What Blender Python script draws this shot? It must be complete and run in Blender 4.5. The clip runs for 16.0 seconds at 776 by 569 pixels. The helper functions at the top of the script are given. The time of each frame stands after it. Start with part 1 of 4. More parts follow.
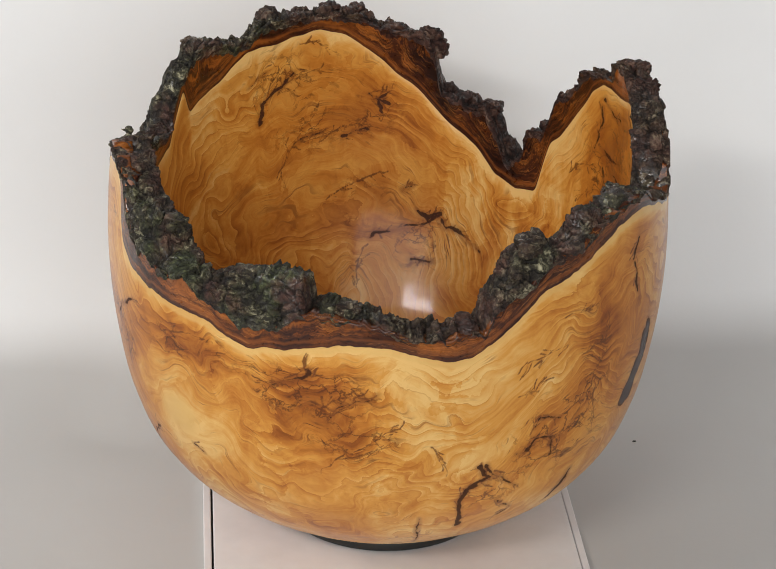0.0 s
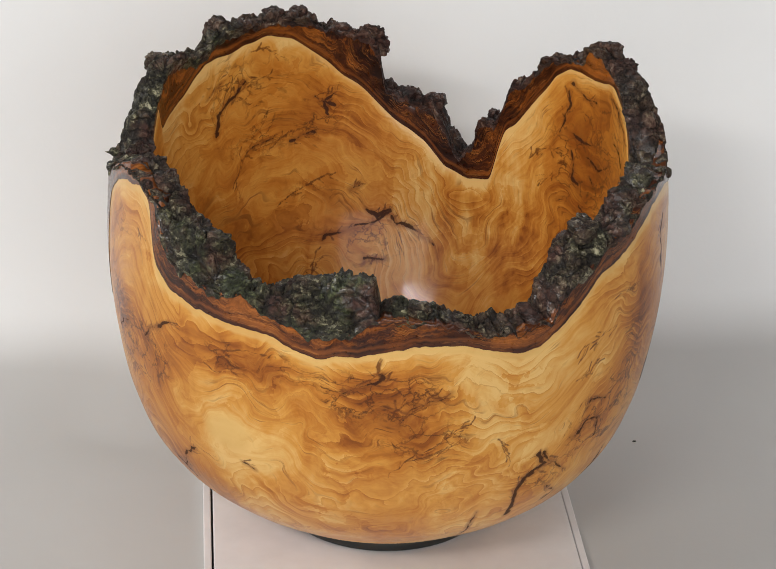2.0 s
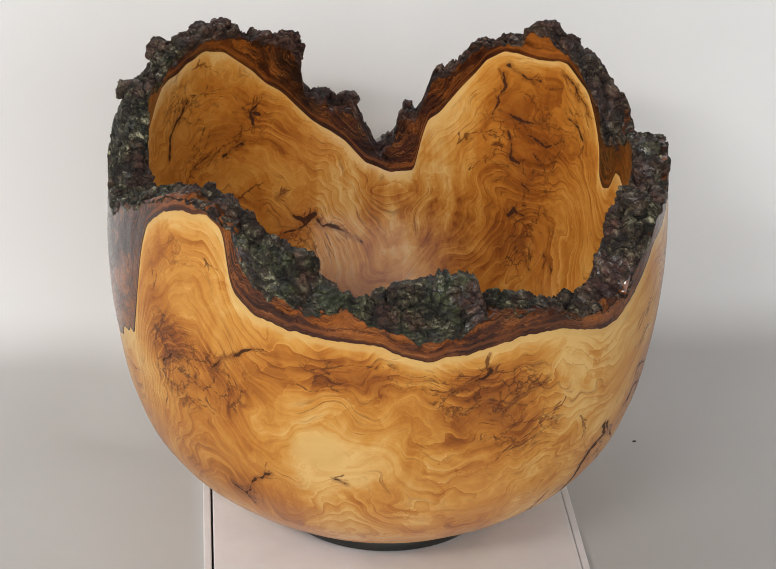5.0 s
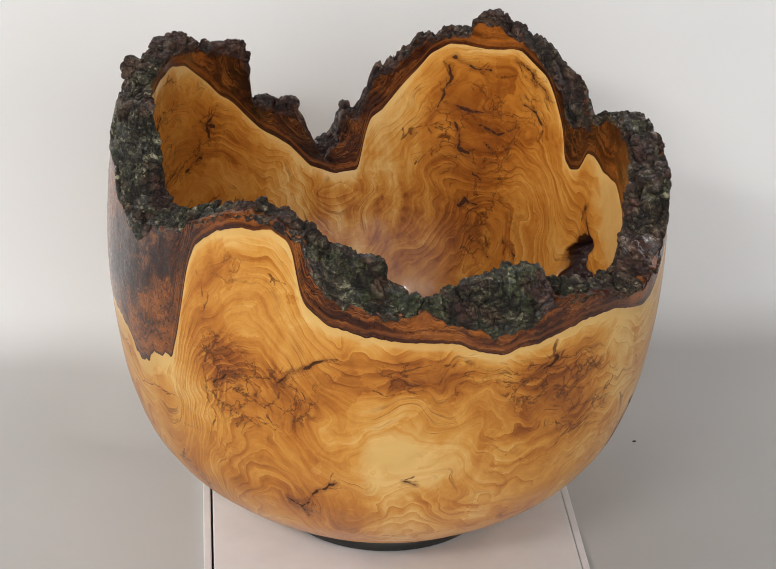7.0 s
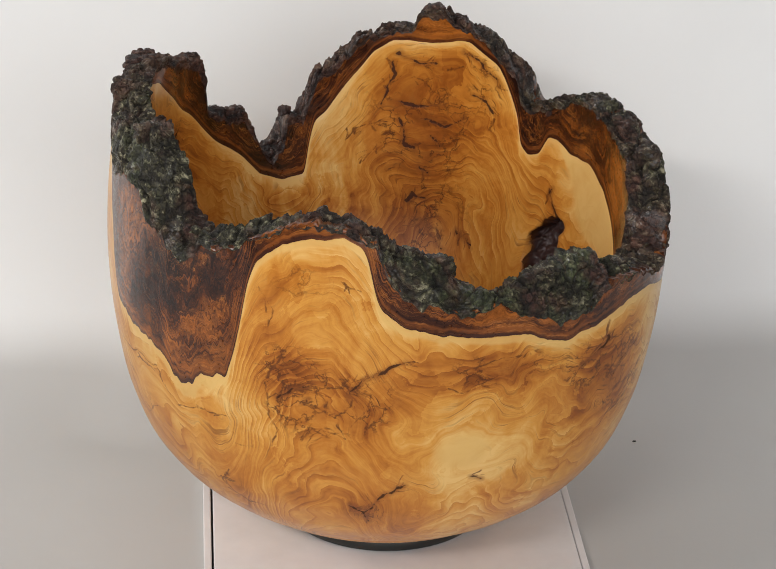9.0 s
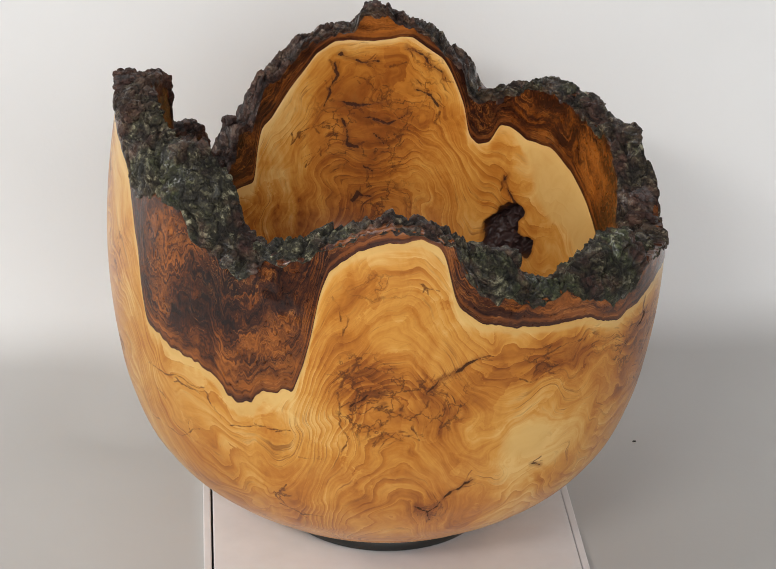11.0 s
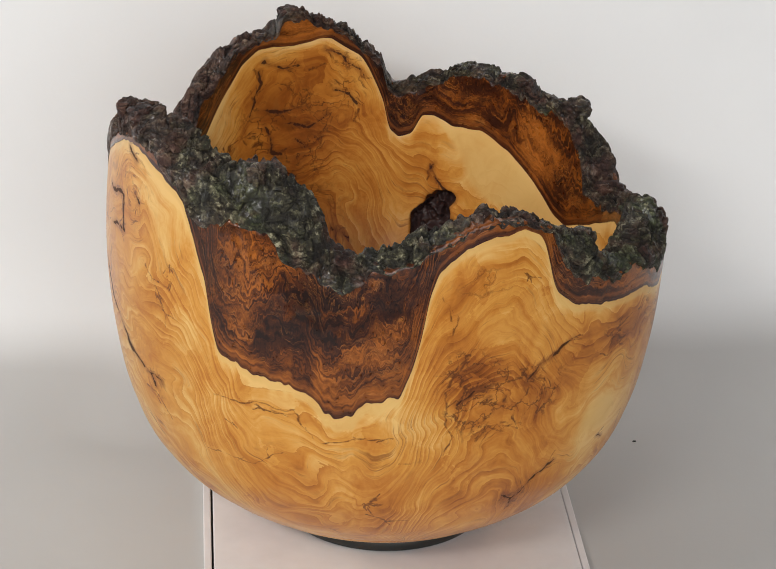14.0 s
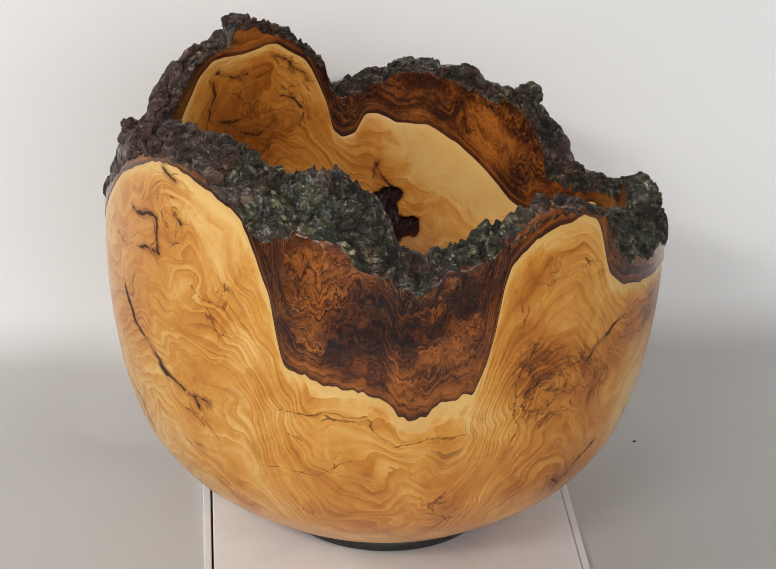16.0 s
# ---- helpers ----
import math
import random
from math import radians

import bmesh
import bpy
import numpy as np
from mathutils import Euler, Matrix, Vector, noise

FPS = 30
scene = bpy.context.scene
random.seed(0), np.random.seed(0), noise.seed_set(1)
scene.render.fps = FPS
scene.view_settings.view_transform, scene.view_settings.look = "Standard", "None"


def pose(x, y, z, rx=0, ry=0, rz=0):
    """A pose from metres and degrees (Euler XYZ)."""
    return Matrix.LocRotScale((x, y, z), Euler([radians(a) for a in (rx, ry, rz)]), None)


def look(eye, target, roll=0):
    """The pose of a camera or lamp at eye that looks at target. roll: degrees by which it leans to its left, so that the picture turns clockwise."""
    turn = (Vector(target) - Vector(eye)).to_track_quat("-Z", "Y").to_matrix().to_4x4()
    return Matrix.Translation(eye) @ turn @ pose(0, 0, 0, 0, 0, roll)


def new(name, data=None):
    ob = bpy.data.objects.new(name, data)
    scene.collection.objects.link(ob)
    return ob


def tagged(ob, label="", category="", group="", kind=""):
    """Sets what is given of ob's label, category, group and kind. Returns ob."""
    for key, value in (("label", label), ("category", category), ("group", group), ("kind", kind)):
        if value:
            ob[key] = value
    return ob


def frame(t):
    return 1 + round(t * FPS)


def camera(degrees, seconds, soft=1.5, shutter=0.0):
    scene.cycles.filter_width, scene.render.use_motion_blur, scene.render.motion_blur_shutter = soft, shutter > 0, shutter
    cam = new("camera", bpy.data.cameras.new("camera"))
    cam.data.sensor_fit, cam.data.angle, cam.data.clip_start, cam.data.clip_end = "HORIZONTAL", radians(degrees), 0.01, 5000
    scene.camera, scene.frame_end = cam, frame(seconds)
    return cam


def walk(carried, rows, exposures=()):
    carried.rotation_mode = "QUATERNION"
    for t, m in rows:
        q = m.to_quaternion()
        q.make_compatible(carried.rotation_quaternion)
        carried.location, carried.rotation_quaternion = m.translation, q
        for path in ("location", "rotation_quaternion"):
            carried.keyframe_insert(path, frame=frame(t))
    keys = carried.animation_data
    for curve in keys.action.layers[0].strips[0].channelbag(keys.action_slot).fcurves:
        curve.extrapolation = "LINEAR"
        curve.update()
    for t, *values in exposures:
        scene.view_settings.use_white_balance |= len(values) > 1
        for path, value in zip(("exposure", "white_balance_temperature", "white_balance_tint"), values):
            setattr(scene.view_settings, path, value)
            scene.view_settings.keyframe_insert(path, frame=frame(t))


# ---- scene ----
# The view: a fixed camera that looks down on a turned bowl on a turntable.
EYE = (0.0, -1.2591, 0.6411)
PITCH, YAW, ROLL = 22.40, 0.07, 0.896
AIM = (EYE[0] + math.sin(radians(YAW)) * math.cos(radians(PITCH)),
       EYE[1] + math.cos(radians(YAW)) * math.cos(radians(PITCH)),
       EYE[2] - math.sin(radians(PITCH)))
cam = camera(16.28, 16.0, soft=1.0)
walk(cam, [(0, look(EYE, AIM, ROLL)), (16, look(EYE, AIM, ROLL))], [(0, 0.0), (16, 0.0)])

# ---- light ----
world = bpy.data.worlds.new("room_air")
scene.world = world
world.use_nodes = True
world.node_tree.nodes["Background"].inputs[0].default_value = (1.0, 0.97, 0.93, 1)
world.node_tree.nodes["Background"].inputs[1].default_value = 0.25


def area_lamp(name, eye, target, size_x, size_y, watts, colour):
    data = bpy.data.lights.new(name, "AREA")
    data.shape, data.size, data.size_y = "RECTANGLE", size_x, size_y
    data.energy, data.color = watts, colour
    ob = new(name, data)
    ob.matrix_basis = look(eye, target)
    return ob


# broad unseen panel added for the room's diffuse light from the front
area_lamp("front_room_light", (0.68, -2.90, 1.05), (0.68, 0, 1.0), 3.8, 1.9, 67, (0.985, 0.99, 1.0))
area_lamp("ceiling_lamp", (-0.62, -1.55, 1.13), (0, 0, 0.1), 0.62, 0.13, 9.5, (1.0, 0.985, 0.96))
area_lamp("high_window", (-1.75, -0.70, 1.10), (0.3, -0.15, 0), 0.7, 0.6, 15.0, (1.0, 0.985, 0.96))

# ---- materials ----


def material(name):
    m = bpy.data.materials.new(name)
    m.use_nodes = True
    nt = m.node_tree
    return m, nt, nt.nodes["Principled BSDF"]


class Net:
    """Short spellings for building node materials."""

    def __init__(self, nt):
        self.nt = nt

    def node(self, kind, **inputs):
        n = self.nt.nodes.new(kind)
        for k, v in inputs.items():
            key = k.replace("_", " ")
            self.put(n.inputs[key], v)
        return n

    def put(self, socket, v):
        if isinstance(v, bpy.types.NodeSocket):
            self.nt.links.new(v, socket)
        else:
            socket.default_value = v

    def coords(self):
        return self.nt.nodes.new("ShaderNodeTexCoord").outputs["Object"]

    def attr(self, name):
        n = self.nt.nodes.new("ShaderNodeAttribute")
        n.attribute_name = name
        return n.outputs["Fac"]

    def noise(self, vec, scale, detail=4.0, rough=0.55, distort=0.0, out="Fac"):
        n = self.node("ShaderNodeTexNoise", Vector=vec, Scale=scale, Detail=detail, Roughness=rough, Distortion=distort)
        return n.outputs[out]

    def grain(self, vec, w, per, scale, detail=3.0, rough=0.55):
        """Noise drawn out along the lines on which w stays the same, with per waves to each unit of w."""
        w = self.math("MULTIPLY", w, per / scale)
        n = self.nt.nodes.new("ShaderNodeTexNoise")
        n.noise_dimensions = "4D"
        for key, v in (("Vector", vec), ("W", w), ("Scale", scale), ("Detail", detail), ("Roughness", rough)):
            self.put(n.inputs[key], v)
        return n.outputs["Fac"]

    def voronoi(self, vec, scale, feature="F1", out="Distance", rand=1.0):
        n = self.nt.nodes.new("ShaderNodeTexVoronoi")
        n.feature = feature
        self.put(n.inputs["Vector"], vec)
        n.inputs["Scale"].default_value = scale
        n.inputs["Randomness"].default_value = rand
        return n.outputs[out]

    def math(self, op, a, b=0.0, clamp=False):
        n = self.nt.nodes.new("ShaderNodeMath")
        n.operation, n.use_clamp = op, clamp
        self.put(n.inputs[0], a)
        self.put(n.inputs[1], b)
        return n.outputs[0]

    def vmath(self, op, a, b):
        n = self.nt.nodes.new("ShaderNodeVectorMath")
        n.operation = op
        self.put(n.inputs[0], a)
        if op == "SCALE":
            self.put(n.inputs["Scale"], b)
        else:
            self.put(n.inputs[1], b)
        return n.outputs[0]

    def ramp(self, fac, *stops):
        n = self.nt.nodes.new("ShaderNodeValToRGB")
        e = n.color_ramp.elements
        while len(e) < len(stops):
            e.new(0.5)
        for el, (pos, col) in zip(e, stops):
            el.position = pos
            el.color = (*col, 1) if len(col) == 3 else col
        self.put(n.inputs[0], fac)
        return n.outputs[0]

    def range(self, fac, a, b, c=0.0, d=1.0):
        n = self.nt.nodes.new("ShaderNodeMapRange")
        for k, v in zip((0, 1, 2, 3, 4), (fac, a, b, c, d)):
            self.put(n.inputs[k], v)
        return n.outputs[0]

    def mix(self, fac, a, b, blend="MIX"):
        n = self.nt.nodes.new("ShaderNodeMix")
        n.data_type, n.blend_type = "RGBA", blend
        for sock, v in ((n.inputs[0], fac), (n.inputs[6], a), (n.inputs[7], b)):
            if isinstance(v, tuple) and len(v) == 3:
                v = (*v, 1)
            self.put(sock, v)
        return n.outputs[2]

    def bump(self, height, strength, distance):
        n = self.node("ShaderNodeBump", Height=height, Strength=strength, Distance=distance)
        return n.outputs[0]


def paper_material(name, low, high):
    """Matt paper, painted greyer where it lies on the table, in place of shade."""
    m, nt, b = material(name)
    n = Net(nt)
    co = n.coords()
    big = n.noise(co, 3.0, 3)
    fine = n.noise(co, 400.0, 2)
    floor_shade = n.range(n.math("ADD", n.attr("floor_shade"), n.math("MULTIPLY", n.math("SUBTRACT", n.noise(co, 9.0, 3), 0.5), 0.3)), 0.0, 1.0)
    col = n.mix(floor_shade, high, low)
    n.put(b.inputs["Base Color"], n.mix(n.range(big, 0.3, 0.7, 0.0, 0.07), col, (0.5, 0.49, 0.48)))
    b.inputs["Roughness"].default_value = 0.75
    n.put(b.inputs["Normal"], n.bump(fine, 0.08, 0.0006))
    return m


def plain_material(name, colour, rough, metal=0.0):
    m, nt, b = material(name)
    n = Net(nt)
    co = n.coords()
    v = n.noise(co, 25.0, 5)
    dark = tuple(x * 0.86 for x in colour)
    n.put(b.inputs["Base Color"], n.mix(n.range(v, 0.3, 0.7), dark, colour))
    n.put(b.inputs["Roughness"], n.range(n.noise(co, 60.0, 3), 0.2, 0.8, rough * 0.85, min(1.0, rough * 1.15)))
    b.inputs["Metallic"].default_value = metal
    return m


def wood_material():
    """Lacquered burl: honey sapwood, amber figure, growth lines that follow the edge and circle the knots, dark cracks."""
    m, nt, b = material("lacquered_burl_wood")
    n = Net(nt)
    co = n.coords()
    warp = n.vmath("SCALE", n.vmath("SUBTRACT", n.noise(co, 11.0, 3, 0.5, 0.0, "Color"), (0.5, 0.5, 0.5)), 0.11)
    wco = n.vmath("ADD", co, warp)
    burl, line, pale, curl = n.attr("burl"), n.attr("crack"), n.attr("pale"), n.attr("curl")
    # grow: millimetres below the edge of the wood, bent round the knots
    grow = n.attr("grow")
    calm = n.range(grow, 2.0, 30.0, 0.25, 1.0)
    bend = n.math("MULTIPLY", n.math("SUBTRACT", n.noise(wco, 19.0, 2, 0.45), 0.5), 90.0)
    bend = n.math("ADD", bend, n.math("MULTIPLY", n.math("SUBTRACT", n.noise(co, 62.0, 2, 0.45), 0.5), 8.0))
    g = n.math("ADD", grow, n.math("MULTIPLY", bend, calm))
    broad = n.noise(wco, 10.0, 3, 0.5)
    swirl = n.noise(wco, 26.0, 5, 0.58, 0.9)
    fine = n.noise(wco, 260.0, 4, 0.6)
    streak = n.grain(co, g, 0.13, 16.0, 5, 0.62)
    fibre = n.grain(co, g, 0.36, 30.0, 4, 0.6)
    saw = n.math("FRACT", n.math("MULTIPLY", n.math("ADD", g, n.math("MULTIPLY", swirl, 14.0)), 0.135))
    keep = n.range(n.noise(co, 24.0, 2), 0.42, 0.60)
    cells = n.vmath("ADD", wco, n.vmath("SCALE", n.noise(co, 55.0, 4, 0.6, 0.0, "Color"), 0.045))
    facet = n.node("ShaderNodeSeparateColor", Color=n.voronoi(cells, 34.0, "F1", "Color")).outputs[0]
    ripple = n.noise(n.vmath("MULTIPLY", n.vmath("ADD", co, n.vmath("SCALE", warp, 0.3)), (1.0, 1.0, 0.14)), 120.0, 3, 0.6)
    tone = n.math("ADD", n.math("MULTIPLY", broad, 0.62), n.math("MULTIPLY", swirl, 0.40))
    tone = n.math("ADD", tone, 0.015)
    tone = n.math("ADD", tone, n.math("MULTIPLY", n.math("SUBTRACT", streak, 0.5), 0.46))
    tone = n.math("ADD", tone, n.math("MULTIPLY", n.math("SUBTRACT", fibre, 0.5), 0.30))
    tone = n.math("ADD", tone, n.math("MULTIPLY", n.math("MULTIPLY", n.math("SUBTRACT", saw, 0.5), keep), 0.17))
    tone = n.math("ADD", tone, n.math("MULTIPLY", n.math("SUBTRACT", facet, 0.5), n.range(n.noise(co, 13.0, 2), 0.38, 0.58, 0.03, 0.13)))
    tone = n.math("ADD", tone, n.math("MULTIPLY", n.math("MULTIPLY", n.math("SUBTRACT", ripple, 0.5), n.range(curl, 0.0, 1.0, 0.10, 1.0)), 1.0))
    # besides burl, this mask holds the shade painted over the bowl's inside
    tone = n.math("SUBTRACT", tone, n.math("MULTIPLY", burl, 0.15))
    tone = n.math("ADD", tone, n.math("MULTIPLY", pale, 0.15))
    tone = n.math("ADD", tone, n.math("MULTIPLY", n.math("SUBTRACT", fine, 0.5), 0.12))
    col = n.ramp(tone, (0.12, (0.10, 0.024, 0.003)), (0.26, (0.26, 0.072, 0.009)), (0.41, (0.46, 0.164, 0.021)),
                 (0.55, (0.60, 0.276, 0.051)), (0.74, (0.72, 0.450, 0.155)))
    # growth lines, thin and brown, in groups
    group = n.math("MULTIPLY", n.range(n.noise(co, 30.0, 3), 0.46, 0.60), n.range(pale, 0.5, 1.2, 1.0, 0.0))
    thin = n.math("MULTIPLY", n.range(fibre, 0.555, 0.64), group, True)
    col = n.mix(n.math("MULTIPLY", thin, 0.80), col, (0.235, 0.075, 0.012))
    edge = n.math("MULTIPLY", n.range(saw, 0.0, 0.10, 1.0, 0.0), n.math("MULTIPLY", keep, n.range(swirl, 0.42, 0.58)), True)
    col = n.mix(n.math("MULTIPLY", edge, 0.34), col, (0.26, 0.085, 0.014))
    # plain sapwood patch
    col = n.mix(n.range(n.math("ADD", pale, n.math("MULTIPLY", n.math("SUBTRACT", n.noise(co, 60.0, 3), 0.5), 0.5)), 0.98, 1.22, 0.0, 0.80), col, n.mix(n.range(swirl, 0.3, 0.7), (0.60, 0.34, 0.100), (0.70, 0.45, 0.155)))
    # short dark flecks where the burl is dense
    turned = n.vmath("MULTIPLY", n.vmath("ADD", wco, warp), (1.0, 1.0, 3.4))
    fleck = n.grain(co, g, 0.42, 85.0, 3, 0.62)
    fleck = n.math("MULTIPLY", n.range(fleck, 0.565, 0.655), n.range(n.math("MULTIPLY", burl, n.range(swirl, 0.38, 0.55)), 0.18, 0.62), True)
    col = n.mix(n.math("MULTIPLY", fleck, 0.90), col, (0.105, 0.028, 0.006))
    cells = n.vmath("ADD", n.vmath("MULTIPLY", co, (1.0, 1.0, 1.5)), n.vmath("SCALE", n.noise(co, 70.0, 4, 0.65, 0.0, "Color"), 0.030))
    net = n.range(n.voronoi(cells, 62.0, "DISTANCE_TO_EDGE"), 0.0, 0.06, 1.0, 0.0)
    net = n.math("MULTIPLY", net, n.math("MULTIPLY", n.range(burl, 0.42, 0.80), n.range(n.noise(co, 48.0, 3, 0.6), 0.42, 0.52)), True)
    col = n.mix(n.math("MULTIPLY", net, 0.85), col, (0.065, 0.018, 0.005))
    hair = n.noise(turned, 34.0, 4, 0.6, 1.0)
    hair = n.range(n.math("ABSOLUTE", n.math("SUBTRACT", hair, 0.5)), 0.0, 0.012, 1.0, 0.0)
    hair = n.math("MULTIPLY", hair, n.range(n.noise(co, 45.0, 2), 0.44, 0.58), True)
    hair = n.math("MULTIPLY", hair, n.range(pale, 0.2, 0.7, 1.0, 0.0))
    col = n.mix(n.math("MULTIPLY", hair, 0.16), col, (0.17, 0.060, 0.012))
    seam = n.math("ADD", n.attr("seam"), n.math("MULTIPLY", n.math("SUBTRACT", n.noise(co, 220.0, 4, 0.7), 0.5), 0.22))
    col = n.mix(n.range(seam, 0.47, 0.53, 0.0, 0.85), col, (0.105, 0.028, 0.006))
    torn = n.math("SUBTRACT", n.noise(co, 190.0, 5, 0.72), 0.5)
    torn = n.math("ADD", torn, n.math("MULTIPLY", n.math("SUBTRACT", n.noise(co, 75.0, 3, 0.6), 0.5), 0.9))
    ragged = n.math("ADD", line, n.math("MULTIPLY", torn, 0.40))
    gap = n.range(ragged, 0.48, 0.53)
    halo = n.math("ADD", line, n.math("MULTIPLY", n.math("SUBTRACT", swirl, 0.5), 0.5))
    halo = n.math("MULTIPLY", n.range(halo, 0.22, 0.52, 0.0, 0.6), n.range(line, 0.02, 0.3), True)
    col = n.mix(halo, col, (0.20, 0.058, 0.010))
    col = n.mix(n.math("MULTIPLY", gap, 0.90), col, (0.034, 0.0095, 0.0035))
    core = n.range(n.math("ADD", line, n.math("MULTIPLY", torn, 0.25)), 0.60, 0.72)
    col = n.mix(n.math("MULTIPLY", core, 0.8), col, (0.030, 0.016, 0.018))
    n.put(b.inputs["Base Color"], col)
    n.put(b.inputs["Roughness"], n.math("ADD", n.range(fine, 0.3, 0.7, 0.28, 0.40), n.math("MULTIPLY", gap, 0.35)))
    b.inputs["Specular IOR Level"].default_value = 0.2
    n.put(b.inputs["Coat Weight"], n.math("ADD", n.range(gap, 0.0, 0.8, 0.28, 0.05), n.math("MULTIPLY", core, 0.5)))
    b.inputs["Coat Roughness"].default_value = 0.09
    n.put(b.inputs["Normal"], n.bump(n.math("SUBTRACT", n.math("MULTIPLY", swirl, 0.3), gap), 0.16, 0.0010))
    return m


def inner_bark_material():
    """The cut and lacquered bark: red-brown sheets that follow the edge, flame-like orange veins, clear amber spots."""
    m, nt, b = material("lacquered_inner_bark")
    n = Net(nt)
    co = n.coords()
    layer = n.attr("layer")
    wave = n.math("MULTIPLY", n.math("SUBTRACT", n.noise(n.vmath("MULTIPLY", co, (1.0, 1.0, 0.5)), 62.0, 4, 0.6), 0.5), n.range(layer, 3.0, 22.0, 3.0, 62.0))
    w = n.math("ADD", layer, wave)
    sheets = n.grain(co, w, 0.34, 24.0, 4, 0.62)
    thin = n.grain(co, w, 0.85, 50.0, 4, 0.65)
    patch = n.noise(co, 30.0, 5, 0.62, 0.6)
    grit = n.noise(co, 420.0, 4, 0.7)
    v = n.math("ADD", 0.5, n.math("MULTIPLY", n.math("SUBTRACT", sheets, 0.5), 1.05))
    v = n.math("ADD", v, n.math("MULTIPLY", n.math("SUBTRACT", thin, 0.5), 0.42))
    v = n.math("ADD", v, n.math("MULTIPLY", n.math("SUBTRACT", patch, 0.5), 0.85))
    v = n.math("ADD", v, n.math("MULTIPLY", n.math("SUBTRACT", grit, 0.5), 0.30))
    v = n.math("ADD", v, n.math("MULTIPLY", n.math("SUBTRACT", n.attr("amber"), 0.40), 0.22))
    col = n.ramp(v, (0.24, (0.010, 0.0028, 0.0018)), (0.42, (0.050, 0.012, 0.0035)), (0.56, (0.160, 0.043, 0.0058)),
                 (0.78, (0.36, 0.110, 0.015)))
    # bright edges of the sheets
    vein = n.range(n.math("ABSOLUTE", n.math("SUBTRACT", sheets, 0.53)), 0.0, 0.016, 1.0, 0.0)
    vein = n.math("MULTIPLY", vein, n.range(n.noise(co, 60.0, 3), 0.42, 0.58), True)
    col = n.mix(n.math("MULTIPLY", vein, 0.48), col, (0.50, 0.200, 0.045))
    vein = n.range(n.math("ABSOLUTE", n.math("SUBTRACT", thin, 0.56)), 0.0, 0.018, 1.0, 0.0)
    vein = n.math("MULTIPLY", vein, n.range(patch, 0.46, 0.60), True)
    col = n.mix(n.math("MULTIPLY", vein, 0.55), col, (0.46, 0.150, 0.026))
    dark = n.math("MULTIPLY", n.range(thin, 0.36, 0.44, 1.0, 0.0), n.range(layer, 4.0, 10.0), True)
    col = n.mix(n.math("MULTIPLY", dark, 0.45), col, (0.014, 0.004, 0.003))
    # next to the wood: a thin dark line, then a clear red-brown sheet
    col = n.mix(n.range(n.math("ABSOLUTE", n.math("SUBTRACT", layer, 2.6)), 0.2, 1.3, 0.55, 0.0), col, (0.21, 0.060, 0.012))
    col = n.mix(n.range(layer, 0.5, 1.4, 0.60, 0.0), col, (0.045, 0.012, 0.006))
    n.put(b.inputs["Base Color"], col)
    n.put(b.inputs["Roughness"], n.range(grit, 0.3, 0.7, 0.24, 0.44))
    b.inputs["Specular IOR Level"].default_value = 0.2
    b.inputs["Coat Weight"].default_value = 0.55
    b.inputs["Coat Roughness"].default_value = 0.05
    n.put(b.inputs["Normal"], n.bump(v, 0.22, 0.0010))
    n.put(b.inputs["Coat Normal"], n.bump(n.noise(co, 70.0, 3), 0.25, 0.0016))
    return m


